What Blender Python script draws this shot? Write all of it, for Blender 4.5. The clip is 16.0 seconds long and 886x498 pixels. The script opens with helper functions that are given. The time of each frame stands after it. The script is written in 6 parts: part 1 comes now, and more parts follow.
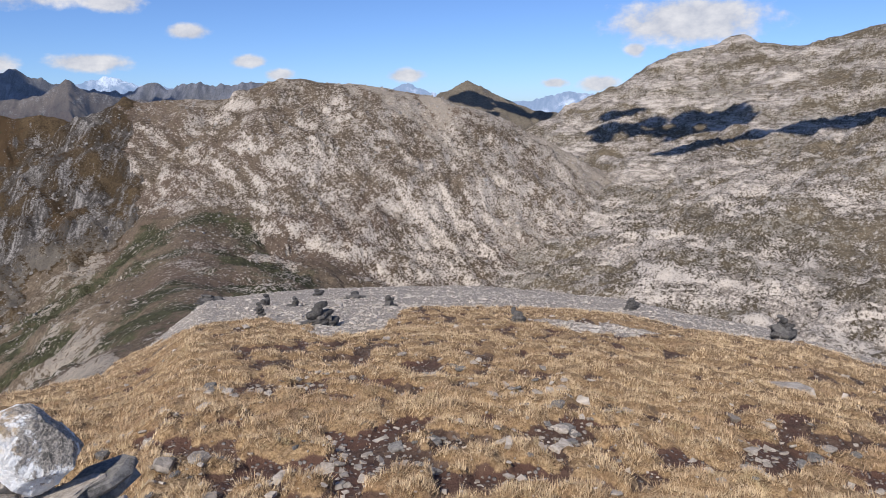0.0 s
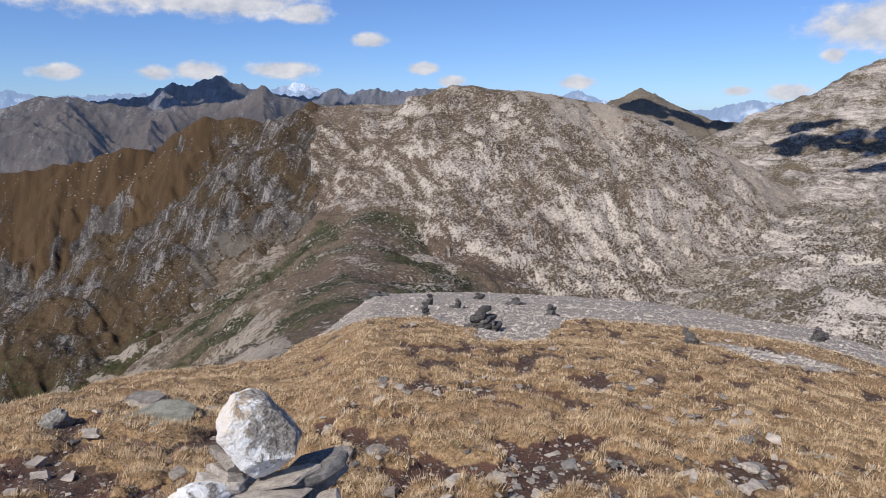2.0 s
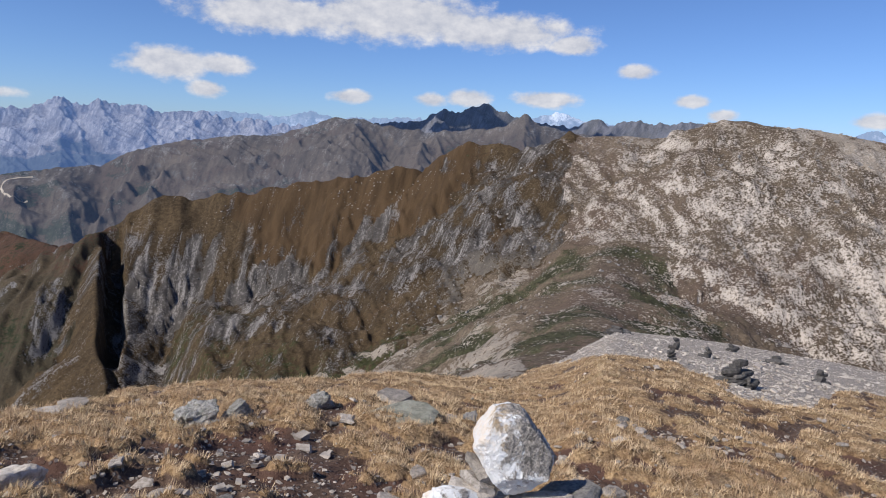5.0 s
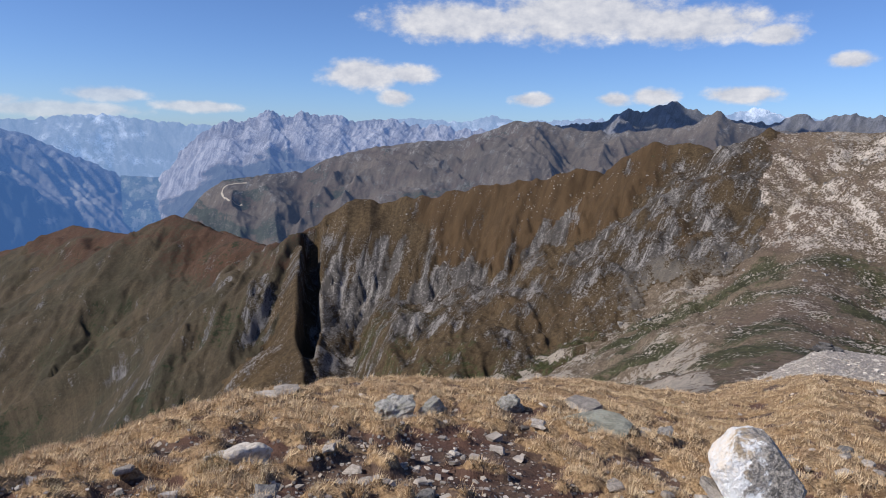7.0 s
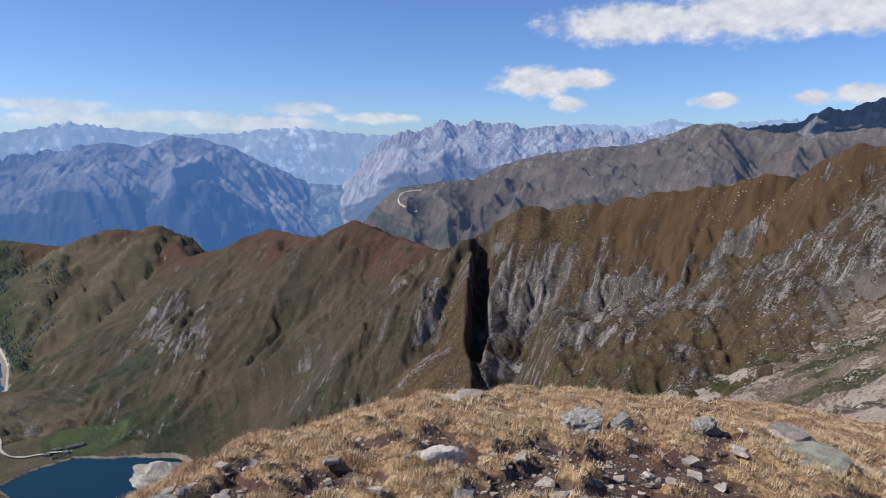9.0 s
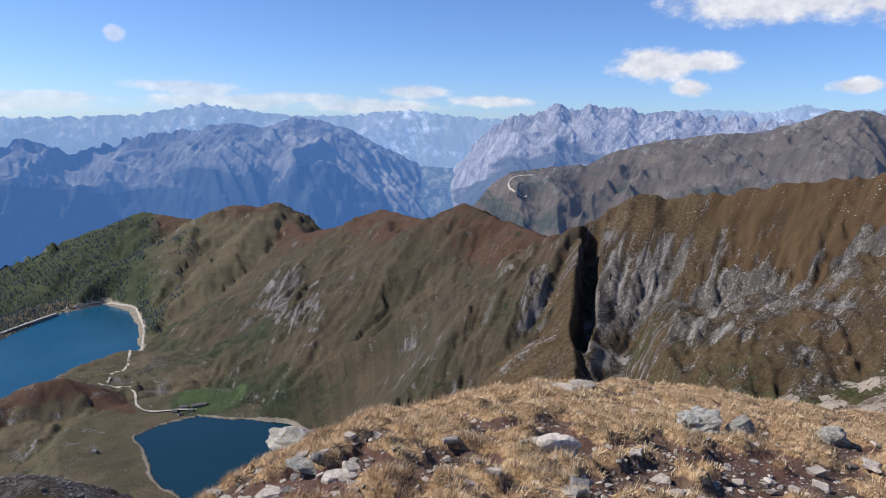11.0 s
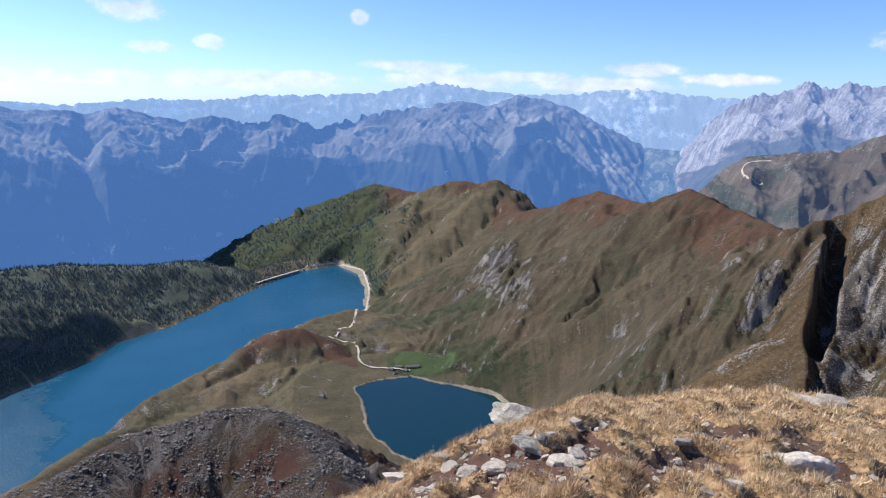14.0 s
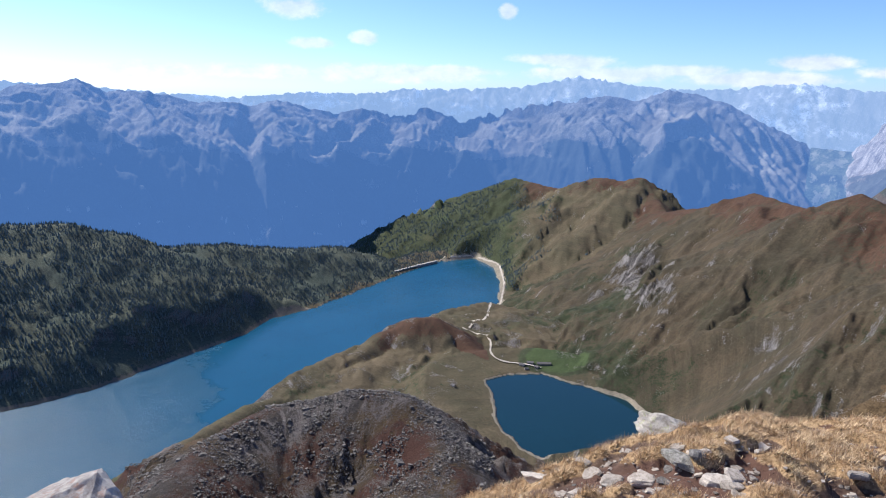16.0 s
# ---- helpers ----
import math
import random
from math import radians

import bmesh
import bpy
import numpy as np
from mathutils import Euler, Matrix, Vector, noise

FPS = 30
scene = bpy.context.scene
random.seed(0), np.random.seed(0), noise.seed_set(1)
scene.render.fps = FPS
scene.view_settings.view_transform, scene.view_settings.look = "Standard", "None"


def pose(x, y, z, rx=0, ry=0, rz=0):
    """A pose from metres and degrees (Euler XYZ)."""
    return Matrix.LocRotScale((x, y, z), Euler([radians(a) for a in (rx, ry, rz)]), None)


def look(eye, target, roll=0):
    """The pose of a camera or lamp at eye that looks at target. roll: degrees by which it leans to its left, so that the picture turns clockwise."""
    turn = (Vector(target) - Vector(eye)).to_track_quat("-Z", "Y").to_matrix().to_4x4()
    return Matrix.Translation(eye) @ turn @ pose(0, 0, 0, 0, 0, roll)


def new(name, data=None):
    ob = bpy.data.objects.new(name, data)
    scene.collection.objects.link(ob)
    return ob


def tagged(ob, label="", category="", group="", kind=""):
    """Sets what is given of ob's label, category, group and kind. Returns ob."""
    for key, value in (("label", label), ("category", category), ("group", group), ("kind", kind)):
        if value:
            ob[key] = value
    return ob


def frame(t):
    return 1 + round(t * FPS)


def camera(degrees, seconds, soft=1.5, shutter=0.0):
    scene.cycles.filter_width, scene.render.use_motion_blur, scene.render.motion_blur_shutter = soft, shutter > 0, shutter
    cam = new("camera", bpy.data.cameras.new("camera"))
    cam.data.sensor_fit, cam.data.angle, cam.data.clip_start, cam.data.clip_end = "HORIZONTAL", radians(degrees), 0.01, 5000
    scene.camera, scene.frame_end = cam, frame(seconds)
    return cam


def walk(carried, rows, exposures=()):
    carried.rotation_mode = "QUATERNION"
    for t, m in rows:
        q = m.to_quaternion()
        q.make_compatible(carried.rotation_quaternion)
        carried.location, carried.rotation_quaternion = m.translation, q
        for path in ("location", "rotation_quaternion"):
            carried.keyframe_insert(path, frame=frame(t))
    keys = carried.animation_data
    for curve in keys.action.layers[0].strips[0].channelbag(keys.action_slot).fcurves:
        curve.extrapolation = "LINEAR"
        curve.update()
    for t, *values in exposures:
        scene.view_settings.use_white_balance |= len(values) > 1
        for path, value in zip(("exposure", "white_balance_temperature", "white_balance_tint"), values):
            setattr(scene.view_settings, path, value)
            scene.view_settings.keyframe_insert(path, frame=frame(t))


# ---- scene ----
cam = camera(65.77, 16.0, soft=1.0)
# seconds, eye x, y, z, bearing (clockwise from +y), pitch, roll
ROWS = [
    (0.0, 0.374, -0.101, 1.610, 56.87, -11.54, -1.03),
    (0.5, 0.384, -0.085, 1.599, 53.65, -11.85, -1.03),
    (1.0, 0.376, -0.061, 1.601, 49.45, -12.47, -0.33),
    (1.5, 0.357, -0.007, 1.606, 46.49, -11.67, 0.34),
    (2.0, 0.341, 0.041, 1.608, 43.36, -10.86, -0.15),
    (2.5, 0.330, 0.067, 1.608, 39.08, -9.81, -0.27),
    (3.0, 0.315, 0.087, 1.610, 34.73, -8.86, -0.33),
    (3.5, 0.306, 0.110, 1.606, 31.37, -8.47, 0.36),
    (3.7, 0.304, 0.111, 1.606, 30.60, -8.40, 0.20),
    (5.8, 0.314, 0.119, 1.565, 17.43, -9.43, 3.12),
    (6.0, 0.303, 0.121, 1.567, 16.22, -9.44, 2.66),
    (6.5, 0.261, 0.139, 1.574, 11.95, -9.25, 1.85),
    (7.0, 0.219, 0.158, 1.581, 7.74, -9.14, 1.20),
    (7.5, 0.180, 0.167, 1.584, 3.88, -8.98, 0.29),
    (8.0, 0.149, 0.175, 1.587, 0.02, -8.88, 0.08),
    (8.5, 0.116, 0.187, 1.589, -3.17, -8.84, 0.19),
    (9.0, 0.086, 0.182, 1.590, -6.50, -8.73, 0.12),
    (9.2, 0.078, 0.180, 1.590, -7.87, -8.70, 0.11),
    (11.3, 0.019, 0.053, 1.637, -17.49, -10.50, 1.02),
    (11.5, 0.015, 0.043, 1.634, -18.98, -10.72, 1.12),
    (12.0, -0.010, 0.049, 1.632, -22.05, -11.32, 1.50),
    (12.5, -0.032, 0.064, 1.633, -24.98, -11.65, 1.72),
    (13.0, -0.061, 0.075, 1.632, -27.85, -11.75, 1.68),
    (13.5, -0.084, 0.072, 1.635, -30.75, -11.94, 1.45),
    (14.0, -0.101, 0.073, 1.632, -33.61, -12.15, 1.28),
    (14.5, -0.121, 0.074, 1.633, -36.50, -12.33, 1.25),
    (15.0, -0.150, 0.088, 1.625, -39.38, -12.58, 1.30),
    (15.5, -0.175, 0.079, 1.623, -42.27, -12.85, 1.53),
    (16.0, -0.179, 0.066, 1.625, -45.28, -12.89, 1.57),
]


def bearing(az, el):
    a, e = radians(az), radians(el)
    return Vector((math.sin(a) * math.cos(e), math.cos(a) * math.cos(e), math.sin(e)))


walk(cam, [(t, look(Vector((x, y, z)), Vector((x, y, z)) + bearing(yaw, pitch), roll)) for t, x, y, z, yaw, pitch, roll in ROWS],
     exposures=[(0, -0.12), (3, -0.19), (8, -0.10), (11.5, 0.14), (13, 0.32), (16, 0.43)])

# ---- world, sun ----
SUN_AZ, SUN_EL = -100.0, 42.0
EYE_Z = 1.6


def make_world():
    world = bpy.data.worlds.new("world")
    scene.world = world
    world.use_nodes = True
    nt = world.node_tree
    nt.nodes.clear()
    N, L = nt.nodes.new, nt.links.new
    out, bg = N("ShaderNodeOutputWorld"), N("ShaderNodeBackground")
    sky = N("ShaderNodeTexSky")
    sky.sky_type, sky.sun_disc = "NISHITA", False
    sky.sun_elevation, sky.sun_rotation = radians(SUN_EL), radians(360 + SUN_AZ)
    sky.altitude, sky.air_density, sky.dust_density, sky.ozone_density = 2600, 1.0, 2.8, 4.0
    bg.inputs["Strength"].default_value = 0.115

    def math_node(op, a, b=None):
        n = N("ShaderNodeMath")
        n.operation = op
        for i, v in enumerate((a, b)):
            if v is None:
                continue
            if isinstance(v, (int, float)):
                n.inputs[i].default_value = v
            else:
                L(v, n.inputs[i])
        return n.outputs[0]

    tc, sep = N("ShaderNodeTexCoord"), N("ShaderNodeSeparateXYZ")
    L(tc.outputs["Generated"], sep.inputs[0])
    az = math_node("MULTIPLY", math_node("ARCTAN2", sep.outputs[0], sep.outputs[1]), 180 / math.pi)
    el = math_node("MULTIPLY", math_node("ARCSINE", sep.outputs[2]), 180 / math.pi)
    comb = N("ShaderNodeCombineXYZ")
    L(az, comb.inputs[0]), L(el, comb.inputs[1])
    # fair-weather clouds: bearing, height, half width, half height (degrees)
    clouds = [
        (37.5, 6.2, 1.6, 0.6), (30.6, 3.9, 3.0, 0.7), (41.8, 4.0, 1.4, 0.5), (44.1, 3.0, 1.2, 0.5),
        (54.2, 2.9, 1.7, 0.6), (66.1, 2.0, 1.2, 0.4), (69.6, 1.9, 1.7, 0.7), (76.0, 6.6, 6.0, 1.9),
        (72.3, 4.4, 0.9, 0.6), (9.0, 9.6, 7.5, 1.6), (18.0, 10.2, 9.0, 2.2), (26.0, 9.3, 7.0, 1.5), (32.5, 8.2, 2.0, 0.8),
        (1.0, 5.3, 3.6, 1.3), (4.8, 5.3, 2.4, 0.9), (14.8, 3.4, 1.9, 0.55), (21.3, 3.5, 1.4, 0.6), (24.2, 3.8, 2.0, 0.75),
        (-18.1, 2.9, 2.8, 0.6), (3.6, 3.4, 1.4, 0.7), (-34.9, 2.7, 3.2, 0.6), (-57.3, 6.3, 2.4, 0.8),
        (-56.0, 3.6, 1.9, 0.5), (-52.0, 4.2, 1.2, 0.55), (-40.6, 6.5, 0.7, 0.6), (-36.5, 2.9, 3.6, 0.5),
        (-27.0, 2.2, 4.0, 0.45), (-46.0, 1.8, 5.0, 0.5), (-60.0, 1.4, 6.0, 0.6), (-68.0, 1.2, 4.0, 0.7),
        (-50.0, 1.5, 8.0, 0.8), (-33.0, 1.9, 6.0, 0.7), (-21.5, 1.7, 6.0, 0.6), (-12.0, 2.2, 3.5, 0.5),
    ]
    best = None
    for a, e, w, h in clouds:
        sub, mul, ln = N("ShaderNodeVectorMath"), N("ShaderNodeVectorMath"), N("ShaderNodeVectorMath")
        sub.operation, mul.operation, ln.operation = "SUBTRACT", "MULTIPLY", "LENGTH"
        L(comb.outputs[0], sub.inputs[0])
        sub.inputs[1].default_value = (a, e - 0.25 * h, 0)
        L(sub.outputs[0], mul.inputs[0])
        mul.inputs[1].default_value = (1 / w, 1 / h, 0)
        L(mul.outputs[0], ln.inputs[0])
        best = ln.outputs["Value"] if best is None else math_node("MINIMUM", best, ln.outputs["Value"])
    stretch = N("ShaderNodeVectorMath")
    stretch.operation = "MULTIPLY"
    stretch.inputs[1].default_value = (0.75, 1.1, 1.0)
    L(comb.outputs[0], stretch.inputs[0])
    n1, n2 = N("ShaderNodeTexNoise"), N("ShaderNodeTexNoise")
    for n, sc, det in ((n1, 0.75, 8.0), (n2, 0.28, 4.0)):
        L(stretch.outputs[0], n.inputs["Vector"])
        n.inputs["Scale"].default_value, n.inputs["Detail"].default_value, n.inputs["Roughness"].default_value = sc, det, 0.6
    puff = math_node("ADD", math_node("MULTIPLY", math_node("SUBTRACT", n1.outputs[0], 0.5), 1.25), math_node("MULTIPLY", math_node("SUBTRACT", n2.outputs[0], 0.5), 0.7))
    dens = math_node("ADD", math_node("SUBTRACT", 1.3, best), puff)
    ramp = N("ShaderNodeMapRange")
    ramp.interpolation_type = "SMOOTHSTEP"
    L(dens, ramp.inputs["Value"])
    ramp.inputs["From Min"].default_value, ramp.inputs["From Max"].default_value = 0.12, 0.75
    shade = N("ShaderNodeMix")
    shade.data_type = "RGBA"
    shade.inputs["A"].default_value, shade.inputs["B"].default_value = (4.6, 4.9, 5.8, 1), (8.0, 7.9, 8.1, 1)
    L(math_node("ADD", math_node("MULTIPLY", n1.outputs[0], 2.2), -0.6), shade.inputs["Factor"])
    mix = N("ShaderNodeMix")
    mix.data_type = "RGBA"
    thin = N("ShaderNodeMapRange")
    L(az, thin.inputs["Value"])
    thin.inputs["From Min"].default_value, thin.inputs["From Max"].default_value = -25.0, 0.0
    thin.inputs["To Min"].default_value, thin.inputs["To Max"].default_value = 0.55, 0.95
    L(math_node("MULTIPLY", ramp.outputs[0], thin.outputs[0]), mix.inputs["Factor"])
    tint = N("ShaderNodeMix")
    tint.data_type, tint.blend_type = "RGBA", "MULTIPLY"
    tint.inputs["Factor"].default_value, tint.inputs["B"].default_value = 1.0, (0.82, 0.97, 1.25, 1)
    L(sky.outputs[0], tint.inputs["A"])
    L(tint.outputs["Result"], mix.inputs["A"]), L(shade.outputs["Result"], mix.inputs["B"])
    L(mix.outputs["Result"], bg.inputs["Color"]), L(bg.outputs[0], out.inputs[0])


make_world()
sun = new("sun", bpy.data.lights.new("sun", "SUN"))
sun.data.energy, sun.data.angle, sun.data.color = 5.0, radians(0.5), (1.0, 0.95, 0.88)
sun.matrix_world = look(bearing(SUN_AZ, SUN_EL) * 100, (0, 0, 0))


# ---- materials ----
def nodes_of(name):
    mat = bpy.data.materials.new(name)
    mat.use_nodes = True
    nt = mat.node_tree
    return mat, nt, nt.nodes["Principled BSDF"]


class Kit:
    """Small helper to wire shader nodes."""

    def __init__(self, nt):
        self.nt, self.N, self.L = nt, nt.nodes.new, nt.links.new

    def put(self, socket, v):
        if isinstance(v, (int, float)):
            socket.default_value = v
        elif isinstance(v, tuple):
            socket.default_value = v if len(v) == 4 or socket.type == "VECTOR" else (*v, 1)
        else:
            self.L(v, socket)

    def coords(self, scale=(1, 1, 1)):
        tc, m = self.N("ShaderNodeTexCoord"), self.N("ShaderNodeMapping")
        self.L(tc.outputs["Object"], m.inputs["Vector"])
        m.inputs["Scale"].default_value = scale
        return m.outputs[0]

    def noise(self, vec, scale, detail=5.0, rough=0.6, warp=0.0):
        n = self.N("ShaderNodeTexNoise")
        self.L(vec, n.inputs["Vector"])
        n.inputs["Scale"].default_value, n.inputs["Detail"].default_value = scale, detail
        n.inputs["Roughness"].default_value, n.inputs["Distortion"].default_value = rough, warp
        return n.outputs[0]

    def cells(self, vec, scale, feature="F1", out="Distance"):
        n = self.N("ShaderNodeTexVoronoi")
        n.feature = feature
        self.L(vec, n.inputs["Vector"])
        n.inputs["Scale"].default_value = scale
        return n.outputs[out]

    def math(self, op, a, b=0.0):
        n = self.N("ShaderNodeMath")
        n.operation = op
        self.put(n.inputs[0], a), self.put(n.inputs[1], b)
        return n.outputs[0]

    def step(self, v, lo, hi):
        n = self.N("ShaderNodeMapRange")
        n.interpolation_type = "SMOOTHSTEP"
        self.L(v, n.inputs["Value"])
        n.inputs["From Min"].default_value, n.inputs["From Max"].default_value = lo, hi
        return n.outputs[0]

    def mix(self, f, a, b):
        n = self.N("ShaderNodeMix")
        n.data_type = "RGBA"
        self.put(n.inputs["Factor"], f), self.put(n.inputs["A"], a), self.put(n.inputs["B"], b)
        return n.outputs["Result"]

    def times(self, a, b):
        n = self.N("ShaderNodeMix")
        n.data_type, n.blend_type = "RGBA", "MULTIPLY"
        n.inputs["Factor"].default_value = 1.0
        self.put(n.inputs["A"], a), self.put(n.inputs["B"], b)
        return n.outputs["Result"]

    def attr(self, name):
        n = self.N("ShaderNodeAttribute")
        n.attribute_name = name
        return n

    def bump(self, bsdf, height, strength, dist):
        n = self.N("ShaderNodeBump")
        self.L(height, n.inputs["Height"])
        n.inputs["Strength"].default_value, n.inputs["Distance"].default_value = strength, dist
        self.L(n.outputs[0], bsdf.inputs["Normal"])


def terrain_material(name, grass, grass2, rock, rock2, heath, scree, green, haze_glow=None, bump=2.4, edge=0.10, grain=1.0, layered=False, ribs=0.9, pale=0.46, runnel=0.8, tufts=1.0):
    """Mountain ground: the cover attribute holds shares of bare rock, heath, scree and green; noise breaks up the borders."""
    mat, nt, bsdf = nodes_of(name)
    k = Kit(nt)
    v = k.coords()
    if layered:
        vs = k.coords((0.35, 0.35, 2.2))
    else:
        # ribs and chutes run down from the crest
        m = k.N("ShaderNodeMapping")
        k.L(k.attr("flow").outputs["Vector"], m.inputs["Vector"])
        m.inputs["Scale"].default_value = (1.0, 0.16, 1.0)
        vs = m.outputs[0]
    att = k.attr("cover")
    sep = k.N("ShaderNodeSeparateColor")
    k.L(att.outputs["Color"], sep.inputs[0])
    big, mid, fine = k.noise(v, 0.006 * grain, 5), k.noise(v, 0.03 * grain, 6, 0.65, 0.4), k.noise(v, 0.16 * grain, 6, 0.7)
    streak, spots = k.noise(vs, 0.06 * grain, 8, 0.74, 0.9), k.cells(v, 0.12 * grain)
    jag = k.math("ADD", k.math("MULTIPLY", k.math("SUBTRACT", mid, 0.5), 1.0), k.math("MULTIPLY", k.math("SUBTRACT", fine, 0.5), 1.3))
    speck = k.noise(v, 0.42 * grain, 4, 0.7)
    jag_rock = k.math("ADD", k.math("ADD", k.math("MULTIPLY", jag, 0.8), k.math("MULTIPLY", k.math("SUBTRACT", speck, 0.5), 1.7)), k.math("MULTIPLY", k.math("SUBTRACT", streak, 0.5), ribs))

    jag_scree = k.math("ADD", k.math("MULTIPLY", jag, 0.8), k.math("MULTIPLY", k.math("SUBTRACT", speck, 0.5), 0.9))

    def share(ch, w=1.0, by=None):
        return k.step(k.math("ADD", sep.outputs[ch], k.math("MULTIPLY", by or jag, w)), 0.5 - edge, 0.5 + edge)

    col = k.mix(k.step(k.math("ADD", big, k.math("MULTIPLY", jag, 0.35)), 0.35, 0.65), grass, grass2)
    col = k.mix(share(1), col, k.mix(k.step(k.math("ADD", k.math("MULTIPLY", fine, 0.5), k.math("MULTIPLY", speck, 0.5)), 0.42, 0.58), heath, tuple(c * 0.58 for c in heath)))
    meadow = k.step(att.outputs["Alpha"], 1.0, 1.25)
    alpha = k.step(k.math("ADD", att.outputs["Alpha"], k.math("MULTIPLY", jag, 0.9)), 0.4, 0.62)
    col = k.mix(alpha, col, k.mix(k.step(mid, 0.3, 0.7), green, tuple(c * 0.6 for c in green)))
    col = k.mix(meadow, col, (0.06, 0.085, 0.035))
    scree_col = k.mix(k.step(k.math("ADD", k.math("MULTIPLY", fine, 0.5), k.math("MULTIPLY", speck, 0.5)), 0.44, 0.58), scree, tuple(c * 0.5 for c in scree))
    col = k.mix(share(2, 1.25, jag_scree), col, scree_col)
    # tufts and bare soil, and runnels down the slope
    tuft = k.step(k.math("ADD", k.math("MULTIPLY", fine, 0.45), k.math("MULTIPLY", speck, 0.55)), 0.38, 0.62)
    col = k.mix(tufts, col, k.times(col, k.mix(tuft, (0.62, 0.6, 0.58), (1.28, 1.28, 1.26))))
    col = k.mix(runnel, col, k.times(col, k.mix(k.step(streak, 0.36, 0.6), (0.72, 0.74, 0.76), (1.1, 1.1, 1.08))))
    rock_col = k.mix(k.step(k.math("ADD", k.math("MULTIPLY", streak, 0.2 + 0.4 * min(ribs, 1.0)), k.math("MULTIPLY", speck, 0.8 - 0.4 * min(ribs, 1.0))), pale, pale + 0.1), rock2, rock)
    rock_col = k.mix(k.math("MULTIPLY", k.step(spots, 0.45, 0.0), 0.35), rock_col, tuple(min(1, c * 1.35) for c in rock))
    bare = share(0, 1.0, jag_rock)
    col = k.mix(bare, col, rock_col)
    k.L(col, bsdf.inputs["Base Color"])
    bsdf.inputs["Roughness"].default_value = 0.95
    bsdf.inputs["Specular IOR Level"].default_value = 0.15
    relief = k.math("ADD", k.math("ADD", k.math("MULTIPLY", streak, 0.7), k.math("MULTIPLY", fine, 0.8)), k.math("ADD", k.math("MULTIPLY", speck, 0.45), k.math("MULTIPLY", bare, 0.35)))
    k.bump(bsdf, relief, 0.9, bump)
    # aerial haze put in as an even blue emission of the ground
    if haze_glow:
        bsdf.inputs["Emission Color"].default_value = (*haze_glow[:3], 1)
        bsdf.inputs["Emission Strength"].default_value = haze_glow[3]
    return mat


BROWN = dict(grass=(0.075, 0.052, 0.03), grass2=(0.105, 0.072, 0.04), green=(0.062, 0.066, 0.026))
M_GREY = terrain_material("grey_hill_ground", grain=0.9, pale=0.44, edge=0.07, ribs=0.35, runnel=0.4, rock=(0.52, 0.45, 0.38), rock2=(0.23, 0.193, 0.16), heath=(0.18, 0.13, 0.097), scree=(0.44, 0.375, 0.31), grass=(0.135, 0.102, 0.072), grass2=(0.185, 0.142, 0.103), green=(0.08, 0.078, 0.042))
M_BROWN = terrain_material("brown_ridge_ground", ribs=1.6, pale=0.5, rock=(0.285, 0.258, 0.235), rock2=(0.075, 0.066, 0.059), heath=(0.116, 0.073, 0.039), scree=(0.21, 0.18, 0.15), **BROWN)
M_GREEN = terrain_material("green_ridge_ground", rock=(0.21, 0.195, 0.185), rock2=(0.05, 0.045, 0.043), heath=(0.105, 0.06, 0.04), scree=(0.3, 0.26, 0.2), edge=0.06, tufts=0.5, grass=(0.058, 0.049, 0.032), grass2=(0.083, 0.063, 0.041), green=(0.043, 0.053, 0.028))
M_PASTURE = terrain_material("pasture_ground", rock=(0.25, 0.23, 0.215), rock2=(0.06, 0.054, 0.05), heath=(0.115, 0.066, 0.045), scree=(0.32, 0.28, 0.22), edge=0.06, tufts=0.6, grass=(0.085, 0.074, 0.046), grass2=(0.12, 0.094, 0.06), green=(0.06, 0.073, 0.037))
M_SLAB = terrain_material("pale_slab_ground", rock=(0.56, 0.49, 0.42), rock2=(0.24, 0.205, 0.175), heath=(0.19, 0.145, 0.11), scree=(0.49, 0.43, 0.36), layered=True, grass=(0.14, 0.112, 0.078), grass2=(0.19, 0.15, 0.105), green=(0.1, 0.1, 0.055))
M_DARK = terrain_material("dark_knoll_ground", rock=(0.15, 0.13, 0.12), rock2=(0.045, 0.04, 0.037), heath=(0.085, 0.042, 0.032), scree=(0.115, 0.098, 0.086), grain=3.5, bump=1.2, **BROWN)
# forest floor lightened and blued, haze painted into its colours
M_FOREST = terrain_material("hazed_forest_ground", rock=(0.16, 0.155, 0.145), rock2=(0.07, 0.07, 0.068), heath=(0.06, 0.045, 0.028), scree=(0.2, 0.18, 0.15), grass=(0.07, 0.09, 0.075), grass2=(0.105, 0.115, 0.085), green=(0.055, 0.08, 0.072))
# middle and dark ranges emit a little blue to imitate thin haze
M_MID = terrain_material("middle_range_hazed", rock=(0.20, 0.19, 0.18), rock2=(0.07, 0.07, 0.07), heath=(0.10, 0.076, 0.062), scree=(0.19, 0.175, 0.16), grass=(0.082, 0.068, 0.056), grass2=(0.115, 0.093, 0.074), green=(0.052, 0.058, 0.044), grain=0.35, bump=1.5, edge=0.15, tufts=0.35, haze_glow=(0.30, 0.50, 1.0, 0.06))
M_SHADED = terrain_material("dark_peak_hazed", rock=(0.17, 0.17, 0.19), rock2=(0.10, 0.103, 0.118), heath=(0.13, 0.12, 0.12), scree=(0.17, 0.17, 0.185), grass=(0.12, 0.12, 0.127), grass2=(0.14, 0.135, 0.135), green=(0.105, 0.11, 0.105), grain=0.6, bump=2, edge=0.2, haze_glow=(0.30, 0.50, 1.0, 0.05))
